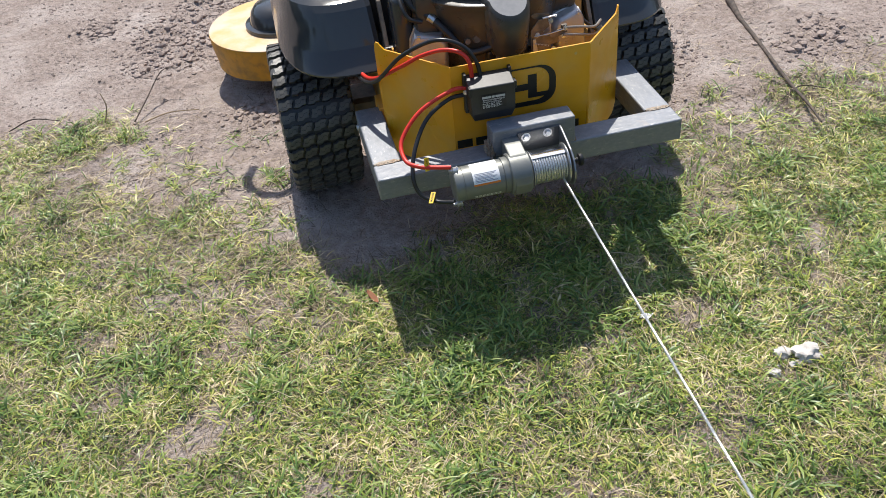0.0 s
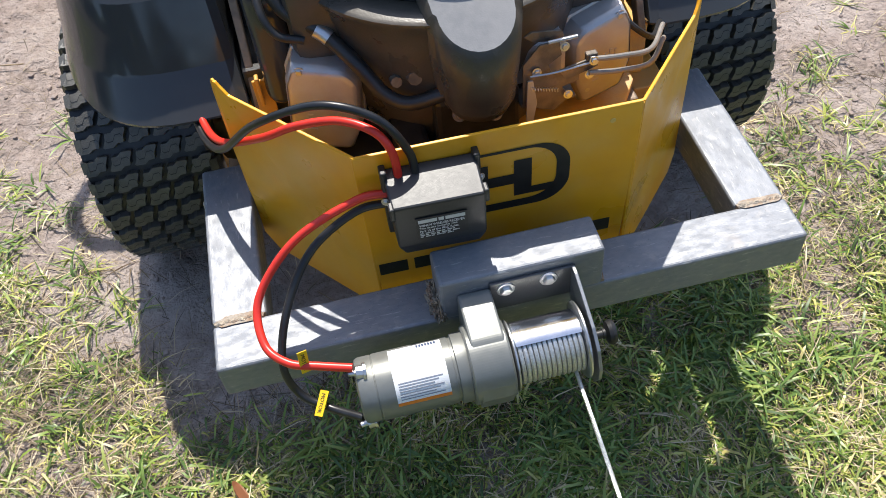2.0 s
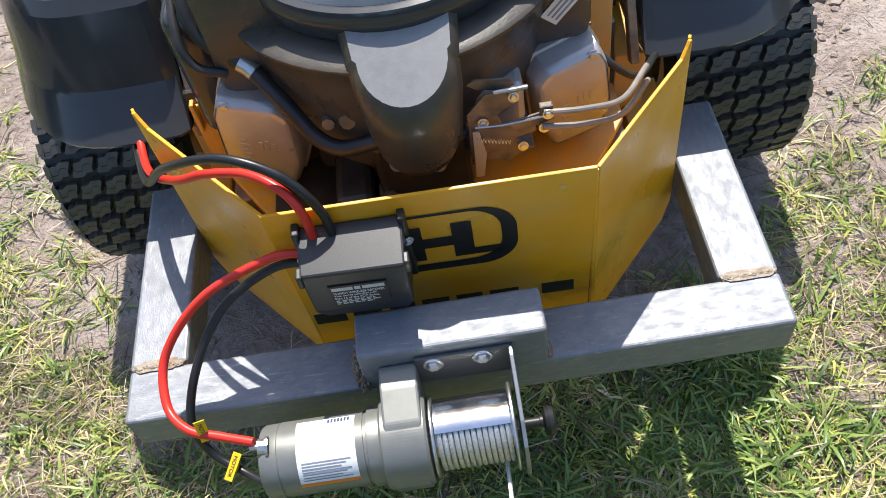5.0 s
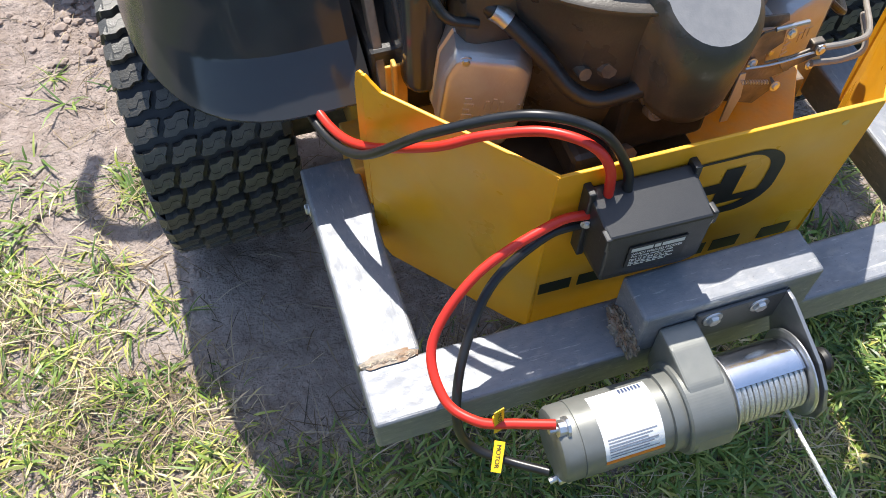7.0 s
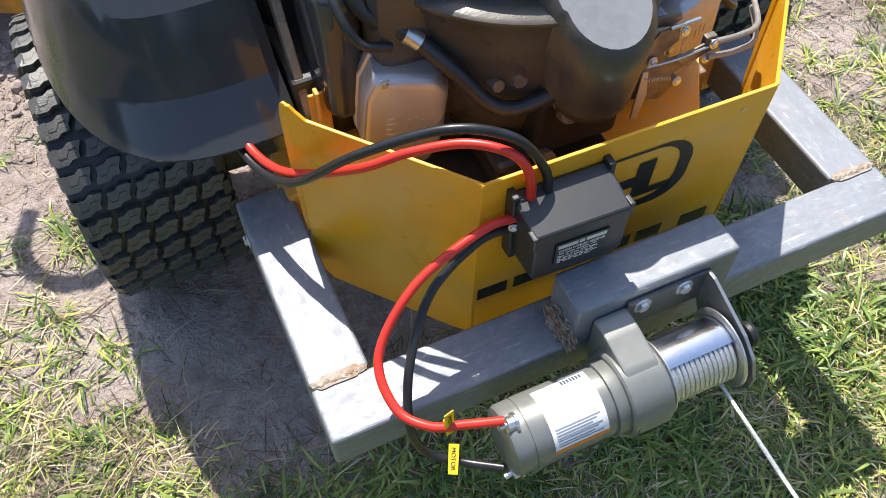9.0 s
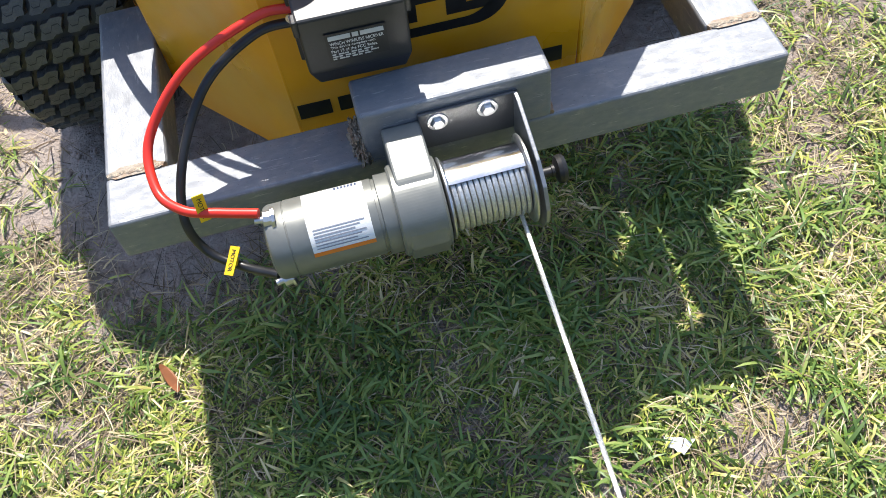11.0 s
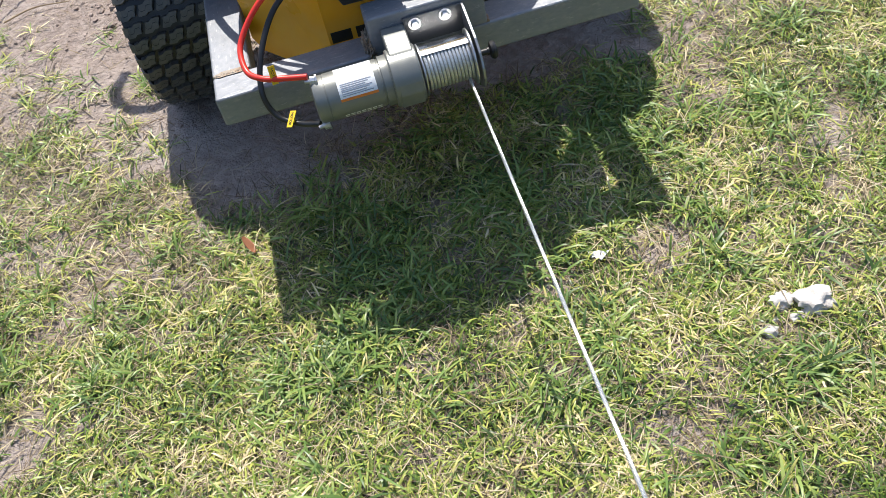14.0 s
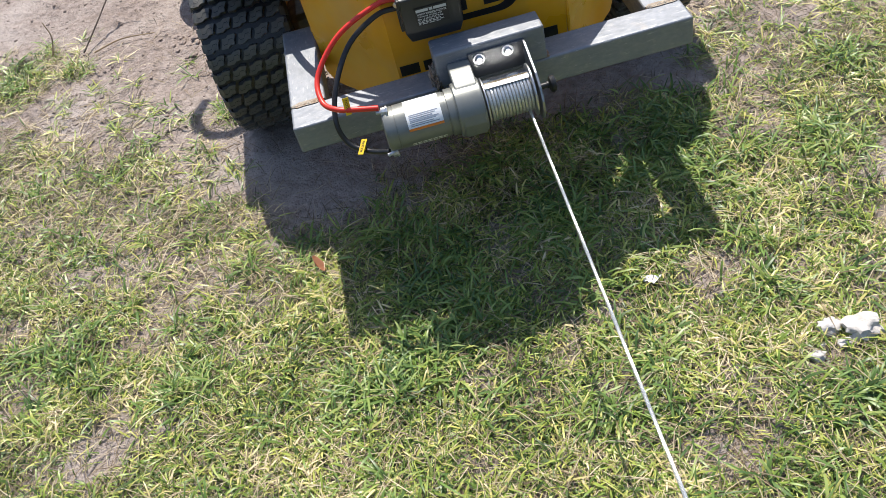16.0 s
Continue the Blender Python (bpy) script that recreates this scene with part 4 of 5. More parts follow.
# governor and throttle plates beside the snout
linkage = part("throttle_bracket", joined(
    prism([(0.062, 0.59), (0.062, 0.662), (0.085, 0.690), (0.112, 0.692), (0.116, 0.668), (0.098, 0.655), (0.102, 0.640), (0.142, 0.640), (0.142, 0.618), (0.118, 0.612), (0.130, 0.592), (0.108, 0.572)],
          0.003, Matrix.Translation((0, 0.205, 0)) @ Matrix.Rotation(radians(90), 4, "X"), 0.0006),
    box((0.06, 0.205, 0.585), (0.14, 0.27, 0.589), 0.001)), M_DIRTY, engine, "dusty stamped steel throttle bracket")
part("choke_plate", joined(prism([(0.108, 0.652), (0.160, 0.664), (0.163, 0.648), (0.120, 0.634)], 0.003, Matrix.Translation((0, 0.192, 0)) @ Matrix.Rotation(radians(90), 4, "X"), 0.0006),
                           box((0.146, 0.188, 0.652), (0.162, 0.198, 0.670), 0.002)), M_DIRTY, engine, "small dusty choke lever")
part("governor_arm", prism([(0.066, 0.700), (0.076, 0.706), (0.118, 0.700), (0.122, 0.690), (0.110, 0.684), (0.078, 0.690)], 0.003, Matrix.Translation((0, 0.215, 0)) @ Matrix.Rotation(radians(90), 4, "X"), 0.0006), M_DIRTY, engine, "dusty governor arm")
part("throttle_lever", prism([(0.066, 0.64), (0.074, 0.64), (0.080, 0.60), (0.074, 0.56), (0.064, 0.56)], 0.003, Matrix.Translation((0, 0.197, 0)) @ Matrix.Rotation(radians(90), 4, "X"), 0.0006), M_ALU, engine)
part("return_spring", tube([(0.070 + 0.040 * k / 60, 0.193 + 0.0028 * math.cos(k * 1.05), 0.628 + 0.0028 * math.sin(k * 1.05) - 0.012 * k / 60) for k in range(61)], 0.0007, 5, 0), M_ZINC, engine)
part("carburettor", joined(box((0.045, 0.235, 0.60), (0.135, 0.30, 0.665), 0.008), lathe([(0, 0), (0.022, 0), (0.024, 0.006), (0.024, 0.03)], (0.10, 0.262, 0.565), Matrix(), 20)), M_ALU, engine, "dusty cast carburettor body")
part("intake_elbow", tube([(0.09, 0.27, 0.65), (0.075, 0.28, 0.69), (0.06, 0.32, 0.71)], 0.018, 14), M_DIRTY, engine, smooth=True)
part("sump_flange", box((-0.16, 0.178, 0.484), (0.16, 0.20, 0.50), 0.002), M_DIRTY, engine)
for x, y, z in ((0.080, 0.198, 0.650), (0.125, 0.196, 0.602), (0.150, 0.185, 0.640), (0.118, 0.198, 0.684), (0.155, 0.184, 0.662)):
    hex_bolt("linkage_screw", engine, (x, y, z), (0, -1, 0.2), 0.0045, True)
part("idle_screw", tube([(0.096, 0.200, 0.694), (0.135, 0.198, 0.697)], 0.0028, 8, 0), M_ZINC, engine)
part("governor_rod", tube([(0.070, 0.194, 0.648), (0.105, 0.188, 0.652), (0.150, 0.186, 0.658)], 0.0016, 6), M_ZINC, engine)
part("throttle_cable", tube([(0.150, 0.186, 0.664), (0.20, 0.190, 0.655), (0.25, 0.215, 0.636), (0.295, 0.28, 0.62)], 0.0038, 10), M_SHEATH, engine, "grey sheathed throttle cable")
part("choke_cable", tube([(0.148, 0.182, 0.645), (0.20, 0.186, 0.634), (0.25, 0.21, 0.616), (0.297, 0.275, 0.60)], 0.0038, 10), M_SHEATH, engine, "grey sheathed choke cable")
part("ground_cable", tube([(0.21, 0.34, 0.66), (0.25, 0.30, 0.62), (0.29, 0.30, 0.585), (0.33, 0.36, 0.56)], 0.005, 10), M_HOSE_SHADE, engine)

# hoses on the other bank
part("fuel_hose", tube([(-0.25, 0.44, 0.83), (-0.248, 0.36, 0.785), (-0.235, 0.325, 0.74), (-0.188, 0.300, 0.705), (-0.150, 0.262, 0.668), (-0.125, 0.238, 0.635), (-0.094, 0.222, 0.622), (-0.045, 0.215, 0.632)], 0.0105, 14), M_HOSE_SHADE, engine, "thick black rubber hose", smooth=True)
part("breather_hose", tube([(-0.262, 0.42, 0.80), (-0.264, 0.33, 0.748), (-0.25, 0.305, 0.715), (-0.215, 0.300, 0.700)], 0.006, 10), M_HOSE_SHADE, engine, smooth=True)
part("hose_clip", tube([(-0.197, 0.3045, 0.711), (-0.188, 0.300, 0.705), (-0.181, 0.2945, 0.6995)], 0.0114, 14), M_ZINC, engine, "bright metal hose clip", smooth=True)
part("oil_fitting", joined(lathe([(0, 0.03), (0.010, 0.03), (0.012, 0.02), (0.012, 0)], (-0.080, 0.262, 0.645), Matrix.Rotation(radians(75), 4, "X"), 8), lathe([(0, 0.025), (0.008, 0.025), (0.009, 0)], (-0.105, 0.265, 0.640), Matrix.Rotation(radians(75), 4, "X"), 8)), M_DIRTY, engine)
part("crankcase", box((-0.15, 0.31, 0.484), (0.15, 0.60, 0.60), 0.02), M_SHROUD, engine, "dust-covered crankcase", smooth=True)
# Black box backing the space round the crankcase.
part("black_backing", box((-0.235, 0.335, 0.484), (0.235, 0.5, 0.62), 0.01), M_HOSE_SHADE, engine)
lab_m = frame_matrix((0.176, 0.2990, 0.700), (0.040, 0.0, 0.047), (-0.75, 0, 0.6))
lab = part("rating_label", box((0.0, -0.012, 0), (0.062, 0.012, 0.0008), 0, lab_m), M_WHITE, engine, "white label with unreadable print")
part("print_line", joined(*[box((0.006, -0.008 + 0.006 * k, 0.0009), (0.05 - 0.006 * (k % 2), -0.0055 + 0.006 * k, 0.0013), 0, lab_m) for k in range(3)]), M_PRINT, lab)

# ---------- bumper ----------
bumper = thing("rear_bumper", "welded galvanised square tube bumper around the mower's tail", "bumper")
bar = part("cross_tube", box((-0.43, 0.0, 0.355), (0.43, 0.076, 0.420), 0.005, seg=3), M_GALV, bumper)
for s in (-1, 1):
    a, b = sorted((s * 0.430, s * 0.352))
    arm = part("side_tube", box((a, 0.0785, 0.3555), (b, 0.392, 0.4215), 0.005, seg=3), M_GALV_ARM, bumper)
    beadpts = [(a + 0.003 + (b - a - 0.006) * k / 14, 0.0775 + 0.0012 * math.sin(k * 2.1), 0.4180 + 0.0005 * math.sin(k * 3.3)) for k in range(15)]
    part("weld_bead", tube(beadpts, [0.0046, 0.0056, 0.0050, 0.0060, 0.0048, 0.0057, 0.0049], 10, 4), M_WELD, bumper, "rough grey weld bead")
    mark = []
    for k in range(26):
        t = 2 * math.pi * k / 26
        wob = 1 + 0.35 * noise.noise((math.cos(t) * 2 + s * 5, math.sin(t) * 2, 1.3))
        mark.append(((a + b) / 2 + 0.034 * math.copysign(abs(math.cos(t)) ** 0.5, math.cos(t)) * min(1.0, wob), 0.0785 + 0.0085 * math.sin(t) * wob))
    part("heat_mark", prism(mark, 0.0006, Matrix.Translation((0, 0, 0.4214))), M_RUST, bumper, "rusty scale beside the weld")
    part("side_bracket", box((min(s * 0.30, s * 0.36), 0.36, 0.345), (max(s * 0.30, s * 0.36), 0.45, 0.43), 0.003), M_YELLOW_DUST, bumper)
    hex_bolt("bracket_bolt", bumper, (s * 0.4305, 0.345, 0.39), (s, 0, 0), 0.008, True)
block = part("mount_block", box((-0.113, -0.003, 0.421), (0.117, 0.060, 0.500), 0.005, seg=3), M_GALV, bumper, "short upright galvanised tube welded on top")
for s, x in ((-1, -0.114), (1, 0.118)):
    pts = [(x, 0.058 - 0.056 * k / 9, 0.4225 + 0.001 * math.sin(k * 2)) for k in range(10)]
    part("weld_bead", tube(pts, [0.004, 0.0055, 0.0042, 0.006, 0.0045], 8, 4), M_WELD, bumper, "rough grey weld bead")
gob = bmesh.new()
bmesh.ops.create_icosphere(gob, subdivisions=5, radius=1)
for v in gob.verts:
    n = noise.noise(v.co * 3.0) * 0.35 + noise.noise(v.co * 9) * 0.3
    v.co = Vector((-0.115 + v.co.x * 0.012 * (1 + n), 0.026 + v.co.y * 0.030 * (1 + n), 0.428 + v.co.z * 0.030 * (1 + 0.6 * n)))
part("weld_gob", gob, M_WELD, bumper, "lumpy grey weld", smooth=True)

# ---------- winch ----------
winch = thing("winch", "grey electric winch with chromed drum bolted to the bumper", "winch")
WY, WZ = -0.076, 0.410


def on_axis(profile, x, seg=48, start=0.0, sweep=360.0):
    return lathe(profile, (x, WY, WZ), AXIS_X, seg, start, sweep)


motor = part("motor", on_axis([(0, -0.246), (0.036, -0.246), (0.042, -0.2435), (0.0445, -0.239), (0.0445, -0.222), (0.0438, -0.2215), (0.0438, -0.2205), (0.045, -0.220), (0.045, -0.118), (0.0435, -0.1175), (0.0435, -0.114), (0.0475, -0.113), (0.0475, -0.098), (0.045, -0.09)], 0, 64), M_WINCH, winch, "satin grey cylindrical motor casing", smooth=True, sharp=30)


def wrap(x0, x1, a0, a1, r, n=14):
    """A patch on the motor's skin; angles about the axis from +y, upwards, in degrees."""
    bm = bmesh.new()
    rows = [[bm.verts.new((x, WY + r * math.cos(radians(a0 + (a1 - a0) * k / n)), WZ + r * math.sin(radians(a0 + (a1 - a0) * k / n)))) for k in range(n + 1)] for x in (x0, x1)]
    for k in range(n):
        bm.faces.new((rows[0][k], rows[0][k + 1], rows[1][k + 1], rows[1][k]))
    return bm


wl = part("warning_label", wrap(-0.198, -0.127, 52, 164, 0.0454), M_WHITE, motor, "white warning label with small print", smooth=True)
part("orange_band", wrap(-0.198, -0.127, 158, 164.5, 0.0457, 3), M_ORANGE, wl)
part("print_block", joined(*[wrap(-0.160 + 0.004 * k, -0.1575 + 0.004 * k, 55, 64, 0.0457, 2) for k in range(7)]), M_BLUE, wl)
part("print_line", joined(*[wrap(-0.193, -0.134 - 0.006 * (k % 3), 124 + 4.6 * k, 125.8 + 4.6 * k, 0.0457, 1) for k in range(7)]), M_PRINT, wl)
part("maker_print", joined(*[wrap(-0.198 + 0.0105 * k, -0.190 + 0.0105 * k, 205 + 9 * j, 210 + 9 * j, 0.0455, 2) for k in range(7) for j in range(2)]), M_WHITE, motor, "unreadable pale lettering")

gear = part("gearbox", joined(
    on_axis([(0.040, -0.098), (0.052, -0.0975), (0.0545, -0.095), (0.0545, -0.044), (0.052, -0.041), (0.03, -0.0405)], 0, 96),
    prism([(-0.004, 0.400), (-0.004, 0.474), (-0.034, 0.474), (-0.078, 0.467), (-0.106, 0.453), (-0.128, 0.428), (-0.133, 0.405), (-0.124, 0.374), (-0.100, 0.358), (-0.040, 0.360)], 0.046,
          Matrix.Translation((-0.091, 0, 0)) @ Matrix(((0, 0, 1, 0), (1, 0, 0, 0), (0, 1, 0, 0), (0, 0, 0, 1))), 0.003)), M_WINCH, winch, "cast grey gearbox housing")
drum = part("drum", on_axis([(0.027, -0.036), (0.027, 0.060)], 0, 40), M_CHROME, winch, "chromed drum", smooth=True)
part("drum_flange", on_axis([(0.02, -0.0385), (0.047, -0.0385), (0.0495, -0.037), (0.0495, -0.0355), (0.047, -0.034), (0.02, -0.034)], 0, 48), M_ZINC, winch, "bright steel flange", smooth=True, sharp=30)
part("drum_flange", on_axis([(0.02, 0.058), (0.051, 0.058), (0.0535, 0.0595), (0.0535, 0.0615), (0.051, 0.063), (0.02, 0.063)], 0, 48), M_ZINC, winch, "bright steel flange", smooth=True, sharp=30)
coil = []
turns = 13
for k in range(turns * 28 + 1):
    a = 2 * math.pi * k / 28
    coil.append((-0.031 + 0.0068 * k / 28, WY + 0.0385 * math.cos(a), WZ + 0.0385 * math.sin(a)))
part("wound_rope", tube(coil, 0.0033, 7, 0), M_ROPE, winch, "tight turns of steel wire rope", smooth=True)
# curved bright guard over the upper back of the turns
shell = bmesh.new()
prof = []
for a in [5 + 5 * k for k in range(22)]:
    prof.append((math.cos(radians(a)), math.sin(radians(a))))
rows = [[[shell.verts.new((x, WY + r * c, WZ + r * s)) for c, s in prof] for x in (-0.033, 0.057)] for r in (0.0425, 0.0442)]
for r in (0, 1):
    for k in range(len(prof) - 1):
        shell.faces.new((rows[r][0][k], rows[r][0][k + 1], rows[r][1][k + 1], rows[r][1][k]))
for e in (0, 1):
    for k in range(len(prof) - 1):
        shell.faces.new((rows[0][e][k], rows[0][e][k + 1], rows[1][e][k + 1], rows[1][e][k]))
for k in (0, -1):
    shell.faces.new((rows[0][0][k], rows[0][1][k], rows[1][1][k], rows[1][0][k]))
part("drum_guard", shell, M_CHROME, winch, "curved chromed guard", smooth=True, sharp=40)
part("base_plate", box((-0.046, -0.0085, 0.425), (0.074, -0.0035, 0.484), 0.0015), M_PLATE, winch, "dark grey mounting plate")
side_outline = [(-0.0036, 0.425), (-0.0036, 0.484), (-0.020, 0.484), (-0.095, 0.460), (-0.120, 0.442), (-0.134, 0.415), (-0.133, 0.392), (-0.120, 0.366), (-0.098, 0.352), (-0.070, 0.350), (-0.048, 0.360), (-0.030, 0.385)]
part("side_plate", prism(side_outline, 0.005, Matrix.Translation((0.068, 0, 0)) @ Matrix(((0, 0, 1, 0), (1, 0, 0, 0), (0, 1, 0, 0), (0, 0, 0, 1))), 0.001), M_END, winch, "zinc grey end plate")
hex_bolt("mount_bolt", winch, (-0.024, -0.0085, 0.468), (0, -1, 0), 0.0086)
hex_bolt("mount_bolt", winch, (0.036, -0.0085, 0.470), (0, -1, 0), 0.0086)
knob = part("clutch_knob", on_axis([(0.006, 0.073), (0.006, 0.092), (0.0075, 0.0925), (0.0075, 0.096), (0.016, 0.099), (0.018, 0.104), (0.016, 0.109), (0.008, 0.111), (0, 0.111)], 0, 20), M_BLACK, winch, "black clutch knob", smooth=True)
for name, y, z in (("terminal_post", -0.075, 0.4545), ("terminal_post", -0.100, 0.373)):
    q = Vector((-0.25, y - WY, z - WZ)).normalized().to_track_quat("Z", "Y").to_matrix().to_4x4()
    part(name, joined(lathe([(0, 0.022), (0.004, 0.022), (0.004, 0.013), (0.0095, 0.0125), (0.0095, 0.004), (0.0125, 0.0035), (0.0125, 0)], (-0.231, y, z - 0.002), q, 10)), M_ZINC, winch, "zinc terminal nut")

# ---------- wireless receiver box ----------
ctrl = thing("winch_control_box", "black plastic winch receiver box fixed to the yellow guard", "control box")
shape = bmesh.new()
ring_lo = [(-0.143, 0.060), (-0.041, 0.056), (-0.038, 0.113), (-0.146, 0.117)]
ring_hi = [(-0.153, 0.049), (-0.032, 0.045), (-0.030, 0.109), (-0.154, 0.113)]
lo = [shape.verts.new((x, y, 0.504)) for x, y in ring_lo]
mid = [shape.verts.new((x, y, 0.530)) for x, y in ((-0.152, 0.050), (-0.033, 0.046), (-0.031, 0.111), (-0.153, 0.115))]
hi = [shape.verts.new((x, y, z)) for (x, y), z in zip(ring_hi, (0.606, 0.606, 0.619, 0.619))]
for a, b in ((lo, mid), (mid, hi)):
    for k in range(4):
        shape.faces.new((a[k], a[(k + 1) % 4], b[(k + 1) % 4], b[k]))
shape.faces.new(lo)
shape.faces.new(hi)
bmesh.ops.bevel(shape, geom=shape.edges[:], offset=0.003, segments=2, profile=0.5, affect="EDGES")
case = part("case", shape, M_BOX, ctrl)
for x0, x1 in ((-0.158, -0.149), (-0.035, -0.026)):
    part("end_flange", box((x0, 0.095, 0.512), (x1, 0.1145, 0.626), 0.002), M_BOX, ctrl)
    part("end_notch", box((x0 + 0.001, 0.046, 0.588), (x1 - 0.001, 0.062, 0.609), 0.002), M_BOX, ctrl)
for x, z in ((-0.160, 0.577), (-0.024, 0.585)):
    hex_bolt("case_screw", ctrl, (x + (0.004 if x < -0.1 else -0.004), 0.093, z), (0.4 if x > -0.1 else -0.4, -1, 0), 0.0045)
LABEL_M = frame_matrix((-0.126, 0.0478, 0.543), (1, -0.034, 0), (0, -0.01, 1))
plate = part("label_plate", box((0, 0, -0.0004), (0.068, 0.040, 0.0009), 0, LABEL_M), M_BLACK, ctrl, "black label with white print")


def letters(body, x, y, width, height, mat, parent, m, name="print_line"):
    bm = outline_text(body, 1.0)
    xs = [v.co.x for v in bm.verts]
    ys = [v.co.y for v in bm.verts]
    x0, x1, y0, y1 = min(xs), max(xs), min(ys), max(ys)
    for v in bm.verts:
        v.co = Vector((x + (v.co.x - x0) / (x1 - x0) * width, y + (v.co.y - y0) / (y1 - y0) * height, 0.0011 + (0.0002 if v.co.z > 0 else 0)))
    bm.transform(m)
    return part(name, bm, mat, parent)


part("brand_bars", joined(box((0.003, 0.0305, 0.0009), (0.028, 0.0365, 0.0012), 0, LABEL_M), box((0.030, 0.0305, 0.0009), (0.037, 0.0365, 0.0012), 0, LABEL_M), box((0.039, 0.0305, 0.0009), (0.065, 0.0365, 0.0012), 0, LABEL_M)), M_PALE, plate, "pale maker's bars")
letters("WINCH WIRELESS RECEIVER", 0.004, 0.0235, 0.060, 0.0042, M_WHITE, plate, LABEL_M)
letters("This device complies with", 0.004, 0.0180, 0.050, 0.0040, M_WHITE, plate, LABEL_M)
letters("Part 15 of the FCC Rules.", 0.004, 0.0130, 0.052, 0.0040, M_WHITE, plate, LABEL_M)
for k, w in enumerate((0.046, 0.052, 0.044)):
    part("small_print", joined(*[box((0.004 + 0.0072 * q, 0.0092 - 0.0032 * k, 0.0009), (0.004 + min(w, 0.0072 * q + 0.0042 + 0.002 * ((q + k) % 2)), 0.0110 - 0.0032 * k, 0.0012), 0, LABEL_M) for q in range(int(w / 0.0072) + 1)]), M_PALE, plate)

# ---------- cables ----------


def cable(name, label, points, mat, r=0.0057):
    c = thing(name, label, "cable")
    part("jacket", tube(points, r, 14, 10), mat, c, smooth=True)
    return c


cable("red_supply_cable", "thick red battery cable looping into the receiver box", [(-0.405, 0.44, 0.58), (-0.394, 0.37, 0.548), (-0.365, 0.290, 0.565), (-0.30, 0.208, 0.628), (-0.25, 0.178, 0.662), (-0.195, 0.150, 0.681), (-0.155, 0.120, 0.679), (-0.137, 0.103, 0.654), (-0.134, 0.098, 0.606)], M_RED)
cable("black_supply_cable", "thick black battery cable looping into the receiver box", [(-0.41, 0.45, 0.565), (-0.40, 0.36, 0.538), (-0.366, 0.272, 0.566), (-0.30, 0.200, 0.660), (-0.215, 0.150, 0.712), (-0.150, 0.122, 0.698), (-0.117, 0.106, 0.650), (-0.111, 0.098, 0.608)], M_CABLE)
red = cable("red_motor_cable", "thick red cable from the receiver box to the winch motor", [(-0.150, 0.098, 0.588), (-0.195, 0.098, 0.587), (-0.285, 0.082, 0.553), (-0.347, 0.045, 0.500), (-0.352, -0.010, 0.473), (-0.325, -0.046, 0.469), (-0.285, -0.060, 0.466), (-0.245, -0.073, 0.465)], M_RED)
black = cable("black_motor_cable", "thick black cable from the receiver box to the winch motor", [(-0.150, 0.102, 0.566), (-0.20, 0.100, 0.563), (-0.268, 0.078, 0.530), (-0.316, 0.030, 0.478), (-0.338, -0.016, 0.425), (-0.328, -0.036, 0.378), (-0.292, -0.060, 0.361), (-0.248, -0.092, 0.368)], M_CABLE)


def tag(parent, at, x_axis, y_axis):
    m = frame_matrix(at, x_axis, y_axis)
    t = part("cable_tag", joined(prism([(-0.006, -0.018), (0.006, -0.018), (0.0065, 0.018), (-0.0065, 0.018)], 0.0012, m), box((-0.0058, -0.006, -0.0065), (0.0058, 0.006, 0.0), 0.003, m)), M_TAG, parent, "yellow marker tag with dark print")
    letters("MOTOR", -0.0135, -0.0026, 0.027, 0.0052, M_BLACK, t, m @ Matrix.Translation((0, 0, 0.0005)) @ Matrix.Rotation(radians(-90), 4, "Z"), "tag_print")


tag(red, (-0.304, -0.054, 0.4755), (0.9, 0.25, -0.1), (0.2, 0.3, 1.0))
tag(black, (-0.300, -0.058, 0.3725), (0.8, -0.45, 0.1), (0.55, 0.75, 0.35))

# ---------- wire rope ----------
rope = thing("winch_rope", "taut galvanised wire rope paid out from the winch", "rope")
ROPE_A, ROPE_B = Vector((0.046, -0.104, 0.383)), Vector((-0.052, -3.2, 0.43))


def strand(phase, r=0.0013, off=0.0017, steps=800):
    pts = []
    way = (ROPE_B - ROPE_A).normalized()
    side = way.cross(Vector((0, 0, 1))).normalized()
    up = side.cross(way)
    for k in range(steps + 1):
        f = k / steps
        a = phase + f * 2 * math.pi * 100
        pts.append(ROPE_A.lerp(ROPE_B, f) + off * (math.cos(a) * side + math.sin(a) * up))
    return tube(pts, r, 5, 0)


for k in range(6):
    part("strand", strand(2 * math.pi * k / 6), M_ROPE, rope, smooth=True)

# ---------- small things on the ground ----------


def lump(name, at, size, mat, label, category, group="", seed=0):
    bm = bmesh.new()
    bmesh.ops.create_icosphere(bm, subdivisions=3, radius=1)
    for v in bm.verts:
        p = v.co.copy()
        n = 0.5 * noise.noise(p * 1.3 + Vector((seed * 3.1, 0, 0))) + 0.34 * noise.noise(p * 3.1 + Vector((0, seed, 0))) + 0.16 * noise.noise(p * 7)
        v.co = Vector([p[i] * (1 + n) * size[i] for i in range(3)])
    me = part(name, bm, mat, smooth=True, sharp=60)
    me.location = (at[0], at[1], size[2] * 0.55 + relief(*at))
    return tagged(me, label, category, group)


